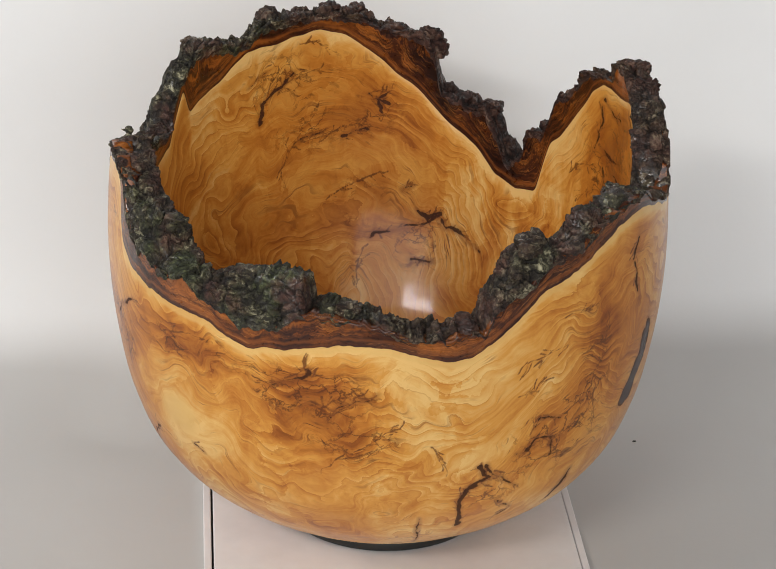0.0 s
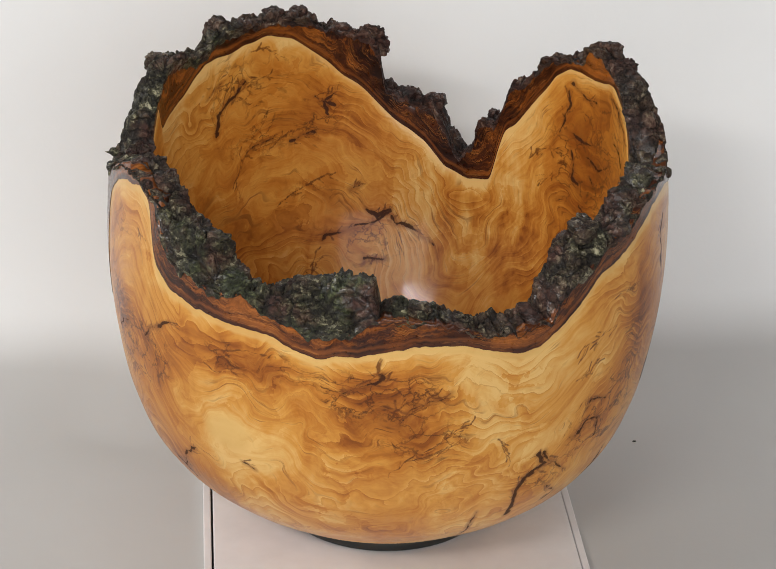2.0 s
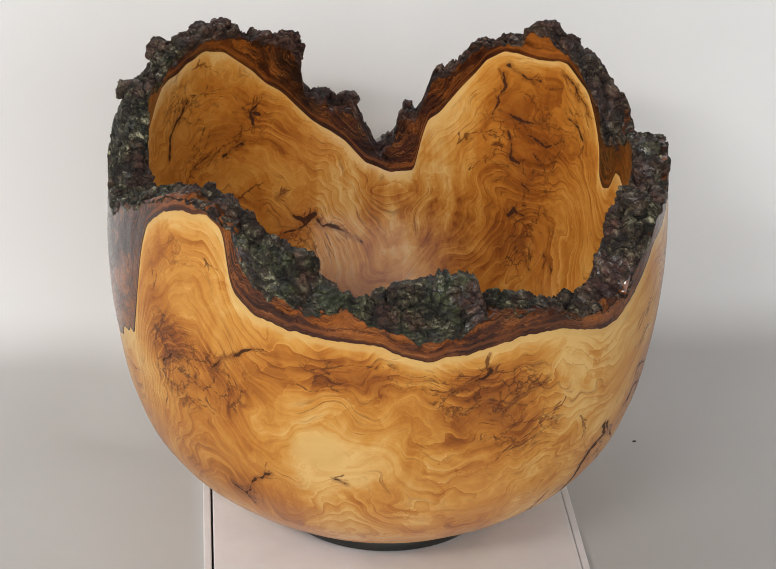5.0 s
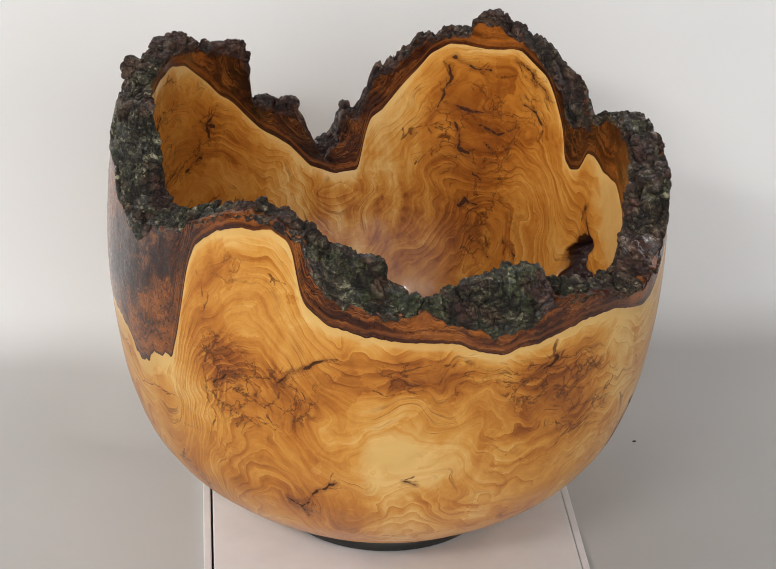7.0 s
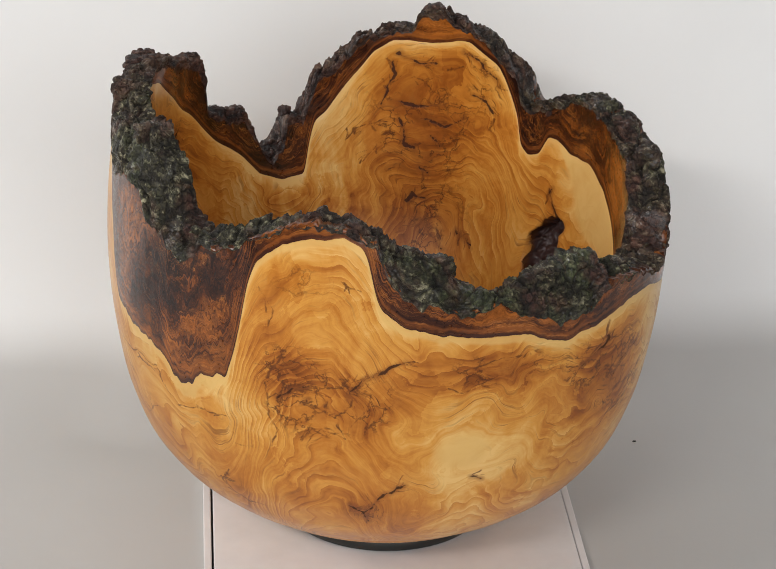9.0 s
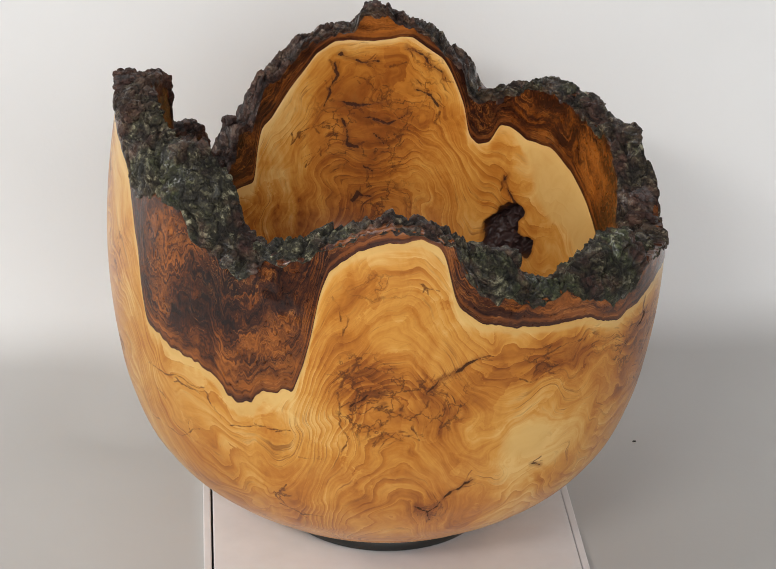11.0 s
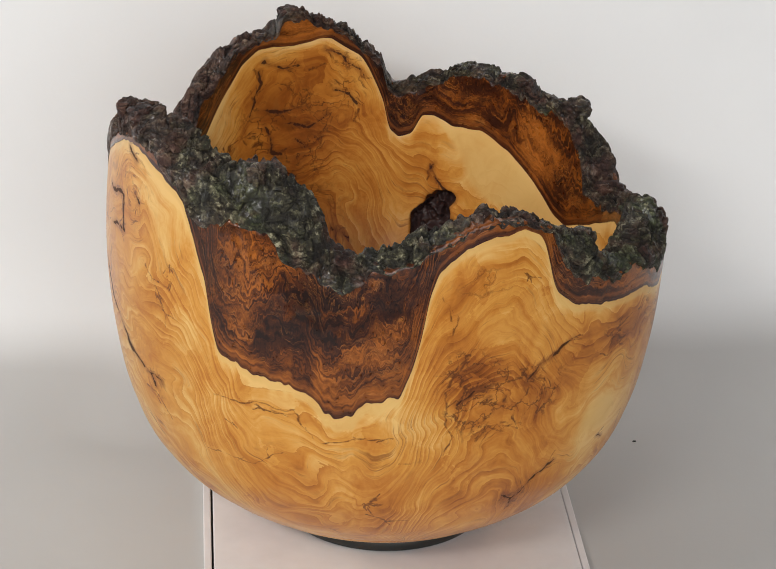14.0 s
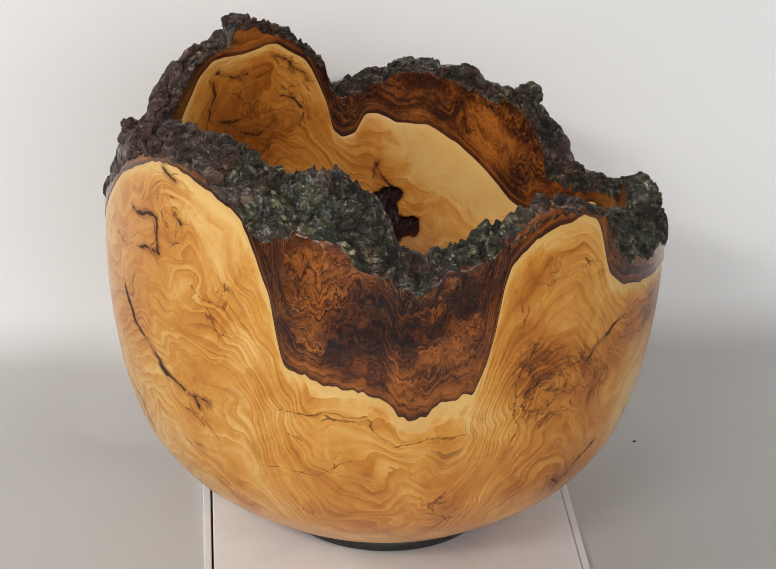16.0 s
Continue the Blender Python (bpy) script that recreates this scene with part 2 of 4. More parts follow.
def outer_bark_material():
    """Rough grey-brown bark crust with green lichen."""
    m, nt, b = material("rough_lichened_bark")
    n = Net(nt)
    co = n.coords()
    lichen = n.attr("lichen")
    hollow_shade = n.attr("hollow_shade")
    lump = n.noise(co, 130.0, 5, 0.7)
    wob = n.vmath("ADD", co, n.vmath("SCALE", n.noise(co, 120.0, 3, 0.6, 0.0, "Color"), 0.012))
    flake = n.vmath("MULTIPLY", wob, (1.0, 1.0, 2.2))
    shade = n.node("ShaderNodeSeparateColor", Color=n.voronoi(flake, 250.0, "F1", "Color")).outputs[0]
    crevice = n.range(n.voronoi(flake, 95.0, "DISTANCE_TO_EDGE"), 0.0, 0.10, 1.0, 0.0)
    big = n.noise(co, 40.0, 4, 0.6)
    grit = n.noise(co, 520.0, 4, 0.7)
    v = n.math("ADD", n.math("MULTIPLY", lump, 0.60), n.math("MULTIPLY", shade, 0.13))
    v = n.math("ADD", v, n.math("MULTIPLY", grit, 0.28))
    vb = n.math("ADD", n.math("MULTIPLY", n.noise(co, 85.0, 5, 0.66), 0.70), n.math("MULTIPLY", shade, 0.12))
    vb = n.math("ADD", vb, n.math("MULTIPLY", grit, 0.20))
    brown = n.ramp(vb, (0.36, (0.012, 0.005, 0.004)), (0.48, (0.050, 0.018, 0.012)), (0.58, (0.110, 0.052, 0.034)), (0.70, (0.29, 0.200, 0.145)))
    green = n.ramp(v, (0.37, (0.010, 0.009, 0.006)), (0.48, (0.030, 0.026, 0.014)), (0.56, (0.080, 0.072, 0.038)), (0.65, (0.40, 0.365, 0.235)))
    moss = n.ramp(v, (0.36, (0.008, 0.010, 0.004)), (0.50, (0.032, 0.037, 0.012)), (0.66, (0.150, 0.165, 0.070)))
    green = n.mix(n.range(n.noise(co, 28.0, 3, 0.6), 0.50, 0.60), green, moss)
    col = n.mix(n.math("MULTIPLY", lichen, n.range(big, 0.36, 0.52), True), brown, green)
    # crevices and hollows between plates get their shade painted into the colour
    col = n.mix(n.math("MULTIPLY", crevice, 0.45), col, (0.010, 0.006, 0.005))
    col = n.mix(n.math("MULTIPLY", hollow_shade, 0.88), col, (0.008, 0.005, 0.004))
    n.put(b.inputs["Base Color"], col)
    n.put(b.inputs["Roughness"], n.range(shade, 0.6, 0.95, 0.72, 0.32))
    b.inputs["Specular IOR Level"].default_value = 0.4
    n.put(b.inputs["Coat Weight"], n.range(n.noise(co, 55.0, 3), 0.50, 0.62, 0.0, 0.5))
    b.inputs["Coat Roughness"].default_value = 0.18
    h = n.math("ADD", n.math("ADD", lump, n.math("MULTIPLY", grit, 0.5)), n.math("MULTIPLY", shade, 0.40))
    h = n.math("SUBTRACT", h, n.math("MULTIPLY", crevice, 0.6))
    n.put(b.inputs["Normal"], n.bump(h, 1.0, 0.0021))
    return m


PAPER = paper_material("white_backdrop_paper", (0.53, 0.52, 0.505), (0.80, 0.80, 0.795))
BOARD = plain_material("white_coated_board", (0.86, 0.84, 0.845), 0.5)
GAP = plain_material("gap_shadow_black", (0.012, 0.012, 0.013), 0.8)
WALL = plain_material("grey_wall_paint", (0.30, 0.297, 0.293), 0.8)
TABLE_TOP = plain_material("dark_table_top", (0.10, 0.085, 0.07), 0.6)
BLACK = plain_material("black_plastic", (0.018, 0.019, 0.017), 0.32)
WOOD = wood_material()
INNER_BARK = inner_bark_material()
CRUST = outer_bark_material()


def mesh_from(name, verts, faces, mat, smooth=True):
    me = bpy.data.meshes.new(name)
    me.from_pydata(verts, [], faces)
    me.materials.append(mat)
    if smooth:
        me.polygons.foreach_set("use_smooth", [True] * len(me.polygons))
    me.update()
    return me


def grid_mesh(name, pts, mat, wrap, attrs=()):
    """A mesh from a grid of points of shape (columns, rows, 3); wrap joins the last column to the first."""
    nc, nr, _ = pts.shape
    me = bpy.data.meshes.new(name)
    i = np.arange(nc if wrap else nc - 1)[:, None]
    j = np.arange(nr - 1)[None, :]
    k = (i + 1) % nc
    quads = np.stack([i * nr + j, k * nr + j, k * nr + j + 1, i * nr + j + 1], -1).reshape(-1, 4)
    me.vertices.add(nc * nr)
    me.vertices.foreach_set("co", pts.astype(np.float32).ravel())
    me.loops.add(quads.size)
    me.loops.foreach_set("vertex_index", quads.astype(np.int32).ravel())
    me.polygons.add(len(quads))
    me.polygons.foreach_set("loop_start", np.arange(0, quads.size, 4, dtype=np.int32))
    me.polygons.foreach_set("use_smooth", np.ones(len(quads), dtype=bool))
    me.update(calc_edges=True)
    me.materials.append(mat)
    for key, values in attrs:
        a = me.attributes.new(key, "FLOAT", "POINT")
        a.data.foreach_set("value", values.astype(np.float32).ravel())
    me.validate()
    return me


def part(name, bm, mat, parent, label=""):
    """Links a bmesh or mesh as one mesh object under a thing or a part."""
    if isinstance(bm, bmesh.types.BMesh):
        me = bpy.data.meshes.new(name)
        bm.to_mesh(me)
        bm.free()
        me.materials.append(mat)
    else:
        me = bm
    ob = new(name, me)
    ob.parent = parent
    return tagged(ob, label)


def box(bm, x0, x1, y0, y1, z0, z1, bevel=0.0):
    geo = bmesh.ops.create_cube(bm, size=1.0)["verts"]
    bmesh.ops.scale(bm, vec=(x1 - x0, y1 - y0, z1 - z0), verts=geo)
    bmesh.ops.translate(bm, vec=((x0 + x1) / 2, (y0 + y1) / 2, (z0 + z1) / 2), verts=geo)
    if bevel:
        edges = {e for v in geo for e in v.link_edges}
        bmesh.ops.bevel(bm, geom=list(edges), offset=bevel, segments=2, affect="EDGES", profile=0.5)
    return bm


# ---- the setting ----
FLOOR_Z = -0.006
TURN = 7.6          # the set stands a little turned to the view


def backdrop():
    """One long sheet of white paper: flat, a soft fold, then curving up the wall."""
    ys = np.concatenate([np.linspace(-0.46, -0.38, 4), np.linspace(-0.36, 0.090, 57)])
    pts_yz = [(y, 0.0) for y in ys if y < 0.13]
    y, z, a, step = pts_yz[-1][0], 0.0, 0.0, 0.0034
    while a < 24.0:
        a += 1.2
        y, z = y + step * math.cos(radians(a)), z + step * math.sin(radians(a))
        pts_yz.append((y, z))
    split = len(pts_yz)
    for k in range(110):
        a = 24.0 + 38.0 * (1 - math.exp(-k / 9.0)) + 22.0 * (1 - math.exp(-k / 45.0))
        y, z = y + 0.0055 * math.cos(radians(a)), z + 0.0055 * math.sin(radians(a))
        pts_yz.append((y, z))
    for k in range(30):
        y, z = y + 0.06 * math.cos(radians(a)), z + 0.06 * math.sin(radians(a))
        pts_yz.append((y, z))
    xs = np.concatenate([np.linspace(-2.2, -0.5, 14), np.linspace(-0.47, 0.47, 150), np.linspace(0.5, 2.2, 14)])
    pts = np.zeros((len(xs), len(pts_yz), 3))
    ca, sa = math.cos(radians(TURN)), math.sin(radians(TURN))
    for i, x in enumerate(xs):
        for j, (y, z) in enumerate(pts_yz):
            near = math.exp(-((y - 0.145) / 0.050) ** 2)
            wr = 0.012 * near * noise.noise((x * 9, y * 6, 2.0)) + 0.0018 * near * noise.noise((x * 26, y * 14, 5.0))
            wr += 0.004 * min(1.0, max(0.0, (z - 0.02) / 0.2)) * noise.noise((x * 3, z * 3, 8.0))
            wave = 0.016 * near * noise.noise((x * 7, 3.0, 1.0)) + 0.004 * near * noise.noise((x * 24, 9.0, 1.0))
            pts[i, j] = (x * ca - (y + wave) * sa, x * sa + (y + wave) * ca, FLOOR_Z + z + max(wr, -0.002) + 0.0)
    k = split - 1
    # shade painted into the flat part's colour, fading out past the fold
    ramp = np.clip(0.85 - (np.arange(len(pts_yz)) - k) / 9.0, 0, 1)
    floor_shade = np.tile(ramp * ramp * (3 - 2 * ramp), (len(xs), 1))
    floor = tagged(new("table_paper", grid_mesh("table_paper", pts[:, :k + 1], PAPER, False, (("floor_shade", floor_shade[:, :k + 1]),))), "white paper that covers the table top, with shade painted in", "paper", kind="structure")
    wall = tagged(new("backdrop", grid_mesh("backdrop", pts[:, k:], PAPER, False, (("floor_shade", floor_shade[:, k:]),))), "white paper backdrop rising from a soft fold behind the bowl", "backdrop", kind="structure")
    return floor, wall


backdrop()


def shell():
    """Unseen plain walls and a ceiling close the room round the table."""
    for name, spec in (("wall_south", (-2.6, 2.6, -3.1, -3.0, FLOOR_Z - 0.02, 2.4)),
                       ("wall_west", (-2.7, -2.6, -3.1, 2.0, FLOOR_Z - 0.02, 2.4)),
                       ("wall_east", (2.6, 2.7, -3.1, 2.0, FLOOR_Z - 0.02, 2.4)),
                       ("wall_north", (-2.6, 2.6, 2.0, 2.1, FLOOR_Z - 0.02, 2.4)),
                       ("ceiling", (-2.7, 2.7, -3.1, 2.1, 2.4, 2.5)),
                       ("ground", (-2.7, 2.7, -3.1, 2.1, FLOOR_Z - 0.12, FLOOR_Z - 0.02))):
        # the ground is out of view and dark to cut bounce onto the bowl
        ob = part(name, box(bmesh.new(), *spec), TABLE_TOP if name == "ground" else WALL, None)
        tagged(ob, "unseen dark table top under the white paper, added to cut bounce" if name == "ground" else "plain grey painted " + name.split("_")[0], name.split("_")[0], kind="structure")


shell()


def display_board():
    root = new("display_board")
    tagged(root, "flat white square board under the turntable", "board")
    root.matrix_basis = pose(0.0045, -0.02, 0, 0, 0, 4.2)
    part("panel", box(bmesh.new(), -0.0905, 0.0917, -0.16, 0.10, -0.005, 0.0, 0.0006), BOARD, root)
    part("side_strip", box(bmesh.new(), -0.0955, -0.0916, -0.16, 0.10, -0.006, -0.0004, 0.0006), BOARD, root)
    part("side_strip", box(bmesh.new(), 0.0923, 0.0960, -0.16, 0.10, -0.006, -0.0012, 0.0006), BOARD, root)
    # near-black body put under the gaps to draw their shadow line
    part("core", box(bmesh.new(), -0.0950, 0.0954, -0.159, 0.099, -0.006, -0.0045), GAP, root, "black core that stands for the shadow in the gap")
    return root


display_board()


def turntable():
    bm = bmesh.new()
    prof = [(0.0, 0.0), (0.0480, 0.0), (0.0500, 0.0012), (0.0503, 0.006), (0.0493, 0.0072), (0.0465, 0.0075), (0.0, 0.0075)]
    n = 96
    rings = [[bm.verts.new((r * math.cos(2 * math.pi * k / n), r * math.sin(2 * math.pi * k / n), z)) for k in range(n)]
             for r, z in prof[1:-1]]
    bm.faces.new(list(reversed(rings[0])))
    bm.faces.new(rings[-1])
    for a, c2 in zip(rings, rings[1:]):
        for k in range(n):
            f = bm.faces.new((a[k], a[(k + 1) % n], c2[(k + 1) % n], c2[k]))
            f.smooth = True
    ob = part("turntable", bm, BLACK, None)
    return tagged(ob, "low round black turntable plate on the white board", "turntable")


TABLE = turntable()


def crumb():
    """A crumb of bark that fell on the paper."""
    bm = bmesh.new()
    bmesh.ops.create_icosphere(bm, subdivisions=3, radius=1.0)
    for v in bm.verts:
        v.co *= 1 + 0.35 * noise.noise(v.co * 1.7)
        v.co = Vector((v.co.x * 0.0012, v.co.y * 0.0009, v.co.z * 0.0006))
    ob = part("bark_crumb", bm, BLACK, None)
    ob.matrix_basis = pose(0.1385, 0.0885, FLOOR_Z + 0.0005)
    return tagged(ob, "tiny dark crumb of bark on the white paper", "crumb")


crumb()

# ---- the bowl ----
# The cut edge all round, as degrees and millimetres of height. The wood ends at WOOD_OUT on the outside and at
# WOOD_IN on the inside; the cut bark reaches up to CUT_OUT; CREST is the top of the crust.
WOOD_OUT = [(0, 207), (8, 213), (15, 210), (25, 211), (35, 188), (42, 172), (47, 152), (49, 140), (57, 139), (62, 146),
            (68, 158), (75, 169), (82, 185), (88, 198), (101, 213), (109, 215), (119, 209), (126, 201), (130, 183),
            (133, 167), (134.5, 148), (136, 133), (143, 128), (154, 121), (157, 118), (158.5, 111), (163, 110),
            (166.5, 119), (173, 122), (175, 135), (176.5, 150), (178, 172), (179.5, 183), (185, 194), (191, 198),
            (197, 200), (200, 197), (201.5, 192), (203.5, 172), (205, 165), (209, 158.5), (219, 153), (228, 152)]
WOOD_OUT += [(234, 150), (238, 145.5), (243, 142.5), (247, 145), (253, 147), (261, 151), (270, 151), (277, 146), (282, 143),
             (286, 144), (291, 151), (296, 161), (301, 171), (307, 175), (314, 183), (321, 191), (331, 194), (340, 188), (348, 182)]
WOOD_IN = [(0, 209), (5, 216), (8, 216), (15, 212.5), (21, 214), (25, 213.5), (30, 207), (37, 188), (42, 174), (45, 169),
           (46.5, 158), (48, 141), (54, 139.5), (61, 145), (67, 158), (75, 169), (82, 184), (90, 197), (96, 208), (102, 216),
           (108, 220), (116, 217), (120, 214), (129, 213), (138, 200), (145, 195), (149, 190), (152, 204), (155, 193),
           (159, 178), (170, 172), (180, 178), (192, 196), (202, 182), (210, 160), (243, 150), (270, 152)]
WOOD_IN += [(282, 142), (288, 137), (295, 132), (300, 135), (308, 148), (317, 161), (325, 169), (333, 169), (338, 174),
            (341, 173), (343.5, 163), (347, 161), (349.5, 165), (351, 180), (353, 190), (355, 199), (357, 205)]
CUT_OUT = [(92, 209), (106, 220), (116, 216), (123, 205), (127, 198), (131, 193), (138, 197), (146, 198), (150, 186),
           (156, 180), (162, 174), (167, 182), (176, 188), (181, 196), (187, 204), (195, 208), (199, 204), (203, 199),
           (205, 188), (207, 180), (209, 173), (212, 167), (219, 166), (228, 166), (234, 161), (240, 155), (245, 153),
           (249, 157), (253, 163), (261, 163), (268, 162), (276, 158.5), (283, 155), (287, 159), (291, 165), (297, 174),
           (303, 183), (310, 188), (320, 197), (329, 201), (340, 194), (352, 198), (0, 214), (14, 222), (28, 215),
           (40, 190), (48, 160), (58, 148), (64, 164), (76, 180)]
CREST = [(281, 158), (285, 158), (289, 158), (292, 174), (298, 189), (304, 195), (308, 192), (315, 199), (325, 203),
         (331, 203), (335, 200), (337, 190), (342, 191), (345, 189), (346, 184), (348, 188), (350, 193), (352, 206),
         (357, 212), (359, 219), (3, 224), (9, 229), (12, 234), (18, 233), (20, 222), (27, 220), (32, 218), (35, 213),
         (38, 206), (40, 202), (44, 197), (46, 186), (48, 173), (51, 176), (52.5, 174), (53.5, 160), (57, 154), (59, 158),
         (61, 167), (65, 180), (72, 183), (77, 189), (78.5, 205), (80, 214), (82, 219), (88, 223), (94, 225), (98, 229)]
CREST += [(105, 231), (113, 230), (122, 230), (129, 223), (134, 221), (142, 225), (145, 225), (150, 220), (153, 214),
          (156, 204), (158.5, 190), (161, 187), (168, 190), (176, 197), (184, 203), (190, 208), (197, 203), (202, 202),
          (208, 196), (215, 190), (218, 182), (220, 175), (224, 171), (228, 170), (234, 174), (240, 178), (245, 181),
          (253, 181), (254.5, 167), (258, 168), (266, 165), (272, 160), (278, 157)]
OUT_Z = [6, 10, 18, 30, 50, 75, 105, 140, 175, 210, 245]
OUT_R = [13.7, 55.9, 78.1, 96.9, 115.5, 127.2, 134.2, 138.1, 137.9, 134.5, 129.5]
IN_Z = [20, 23, 30, 45, 62, 80, 98, 116, 150, 180, 210, 245]
IN_R = [0, 28, 50, 72.5, 86, 96, 104, 110.5, 116.5, 119, 118.5, 116.5]
COLS = 1600
DEG = np.arange(COLS) * 360.0 / COLS


def round_curve(knots, deg):
    """Height in metres at each angle; the knots close into a ring."""
    k = sorted(knots)
    a = np.array([q[0] for q in k], float)
    h = np.array([q[1] for q in k], float) / 1000
    a = np.concatenate([a - 360, a, a + 360])
    return np.interp(deg, a, np.tile(h, 3))


def smooth_ring(h, width):
    """Rounds a ring of values a little."""
    ker = np.exp(-0.5 * (np.arange(-4 * width, 4 * width + 1) / width) ** 2)
    ker /= ker.sum()
    n = len(h)
    return np.convolve(np.tile(h, 3), ker, "same")[n:2 * n]


def glide(zk, rk, z):
    """A smooth curve through a profile."""
    zk, rk = np.array(zk, float) / 1000, np.array(rk, float) / 1000
    m = np.gradient(rk, zk)
    z = np.clip(z, zk[0], zk[-1])
    i = np.clip(np.searchsorted(zk, z) - 1, 0, len(zk) - 2)
    h = zk[i + 1] - zk[i]
    t = (z - zk[i]) / h
    return ((2 * t**3 - 3 * t**2 + 1) * rk[i] + (t**3 - 2 * t**2 + t) * h * m[i]
            + (3 * t**2 - 2 * t**3) * rk[i + 1] + (t**3 - t**2) * h * m[i + 1])


def jitter(seed, freq):
    """Uneven values round the ring, from noise."""
    r = radians(1) * DEG
    return np.array([noise.noise((math.cos(a) * freq, math.sin(a) * freq, seed)) for a in r])


w_out = smooth_ring(round_curve(WOOD_OUT, DEG), 1.6) + 0.0011 * jitter(3.1, 16) + 0.0007 * jitter(4.1, 45)
w_out += np.where((DEG > 140) & (DEG < 174), 0.0026 * jitter(2.3, 42), 0)      # the torn lower edge of the bark tongue
w_in = smooth_ring(round_curve(WOOD_IN, DEG), 1.9) + 0.0008 * jitter(5.1, 14)
crest = smooth_ring(round_curve(CREST, DEG), 1.2) - 0.0024 + 0.0020 * jitter(7.1, 30) + 0.0015 * jitter(8.1, 70)
crest = np.maximum(crest, np.maximum(w_out, w_in) + 0.004)
c_out = smooth_ring(round_curve(CUT_OUT, DEG), 1.6) + 0.0030 * jitter(6.1, 13) + 0.0022 * jitter(6.7, 34)
c_out = np.minimum(np.maximum(c_out, w_out + 0.002), crest - 0.0012)
c_in = crest - np.minimum(0.0034 + 0.0022 * np.abs(jitter(9.1, 12)), 0.4 * (crest - w_in)) + 0.0010 * jitter(9.5, 40)


def on_ring(r, z):
    a = np.radians(DEG)[:, None]
    return np.stack([r * np.cos(a), r * np.sin(a), z + 0 * a], -1)


def wobble(a, b, seed):
    """Smooth uneven values from a few waves, for bending cracks."""
    rng = np.random.RandomState(seed)
    out = np.zeros(a.shape)
    for f in (120, 210, 330, 520, 900):
        t = rng.rand(3) * 6.28
        out += np.sin(f * (a * math.cos(t[0]) + b * math.sin(t[0])) + t[1] + 1.5 * np.sin(f * 0.6 * (b * math.cos(t[2]) - a * math.sin(t[2])))) * (120 / f) ** 0.8
    return out * 0.45


def with_twigs(strokes, seed):
    """Adds short side splits along the cracks."""
    rng = random.Random(seed)
    more = []
    for width, *pts in strokes:
        if width > 4:
            continue
        for k in range(0, len(pts) - 2, 2):
            a0, z0, a1, z1 = pts[k:k + 4]
            da = (a1 - a0 + 180) % 360 - 180
            way = math.atan2(z1 - z0, da * 2.25)
            for _ in range(1 if width < 0.8 else 5):
                t, bend, run = rng.random(), rng.choice((-1, 1)) * rng.uniform(0.2, 0.9), rng.uniform(2.5, 7.5)
                off = rng.uniform(-1.6, 1.6)
                ax, zx = a0 + t * da - math.sin(way) * off / 2.25, z0 + t * (z1 - z0) + math.cos(way) * off
                more.append((rng.uniform(0.45, 0.8), ax, zx, ax + math.cos(way + bend) * run / 2.25, zx + math.sin(way + bend) * run))
    return list(strokes) + more


def strokes_mask(deg, z, strokes, r):
    """0.5 at the edge of a crack, more within, falling to 0 four mm away; strokes: width in mm, then degrees and mm in turn."""
    out = np.full(deg.shape, -4.0)
    arc = np.radians(deg) * r
    bend_x, bend_y, swell = 0.0028 * wobble(arc, z, 1), 0.0028 * wobble(arc, z, 2), 1 + 0.7 * wobble(arc, z, 3)
    for width, *pts in strokes:
        p = [(pts[k], pts[k + 1] / 1000) for k in range(0, len(pts), 2)]
        for (a0, z0), (a1, z1) in zip(p, p[1:]):
            da = (a1 - a0 + 180) % 360 - 180
            sel = np.abs((deg - a0 - da / 2 + 180) % 360 - 180) < abs(da) / 2 + 6
            x = np.radians((deg[sel] - a0 + 180) % 360 - 180) * r + bend_x[sel]
            y = z[sel] - z0 + bend_y[sel]
            dx, dy = math.radians(da) * r, z1 - z0
            t = np.clip((x * dx + y * dy) / (dx * dx + dy * dy + 1e-12), 0, 1)
            d = np.hypot(x - t * dx, y - t * dy) * 1000
            half = np.clip(swell[sel], 0.35, 1.5) * width * 0.40 if width < 4 else width * 0.8 * np.clip(swell[sel], 0.75, 1.2)
            out[sel] = np.maximum(out[sel], half - d)
    return np.clip(0.5 + out / 8.0, 0, 1)


def spots_mask(deg, z, spots, r):
    """Soft blots: degrees, mm, half widths in mm along and up, strength."""
    out = np.zeros(deg.shape)
    for a, h, wx, wz, s in spots:
        x = np.radians((deg - a + 180) % 360 - 180) * r * 1000
        y = (z * 1000 - h)
        out += s * np.exp(-(x / wx) ** 2 - (y / wz) ** 2)
    return out


def knot_field(pts, knots, zs, rs):
    """Millimetres by which the growth lines swell round the knots."""
    out = np.zeros(pts.shape[:2])
    for a, h, wx, wz, s in knots:
        r = glide(zs, rs, np.array([h / 1000]))[0]
        c = np.array([r * math.cos(radians(a)), r * math.sin(radians(a)), h / 1000])
        d2 = ((pts - c) ** 2).sum(-1) * 1e6
        out += 20 * s * np.exp(-np.sqrt(d2 + 9) / (0.75 * (wx + wz)) )
    return out


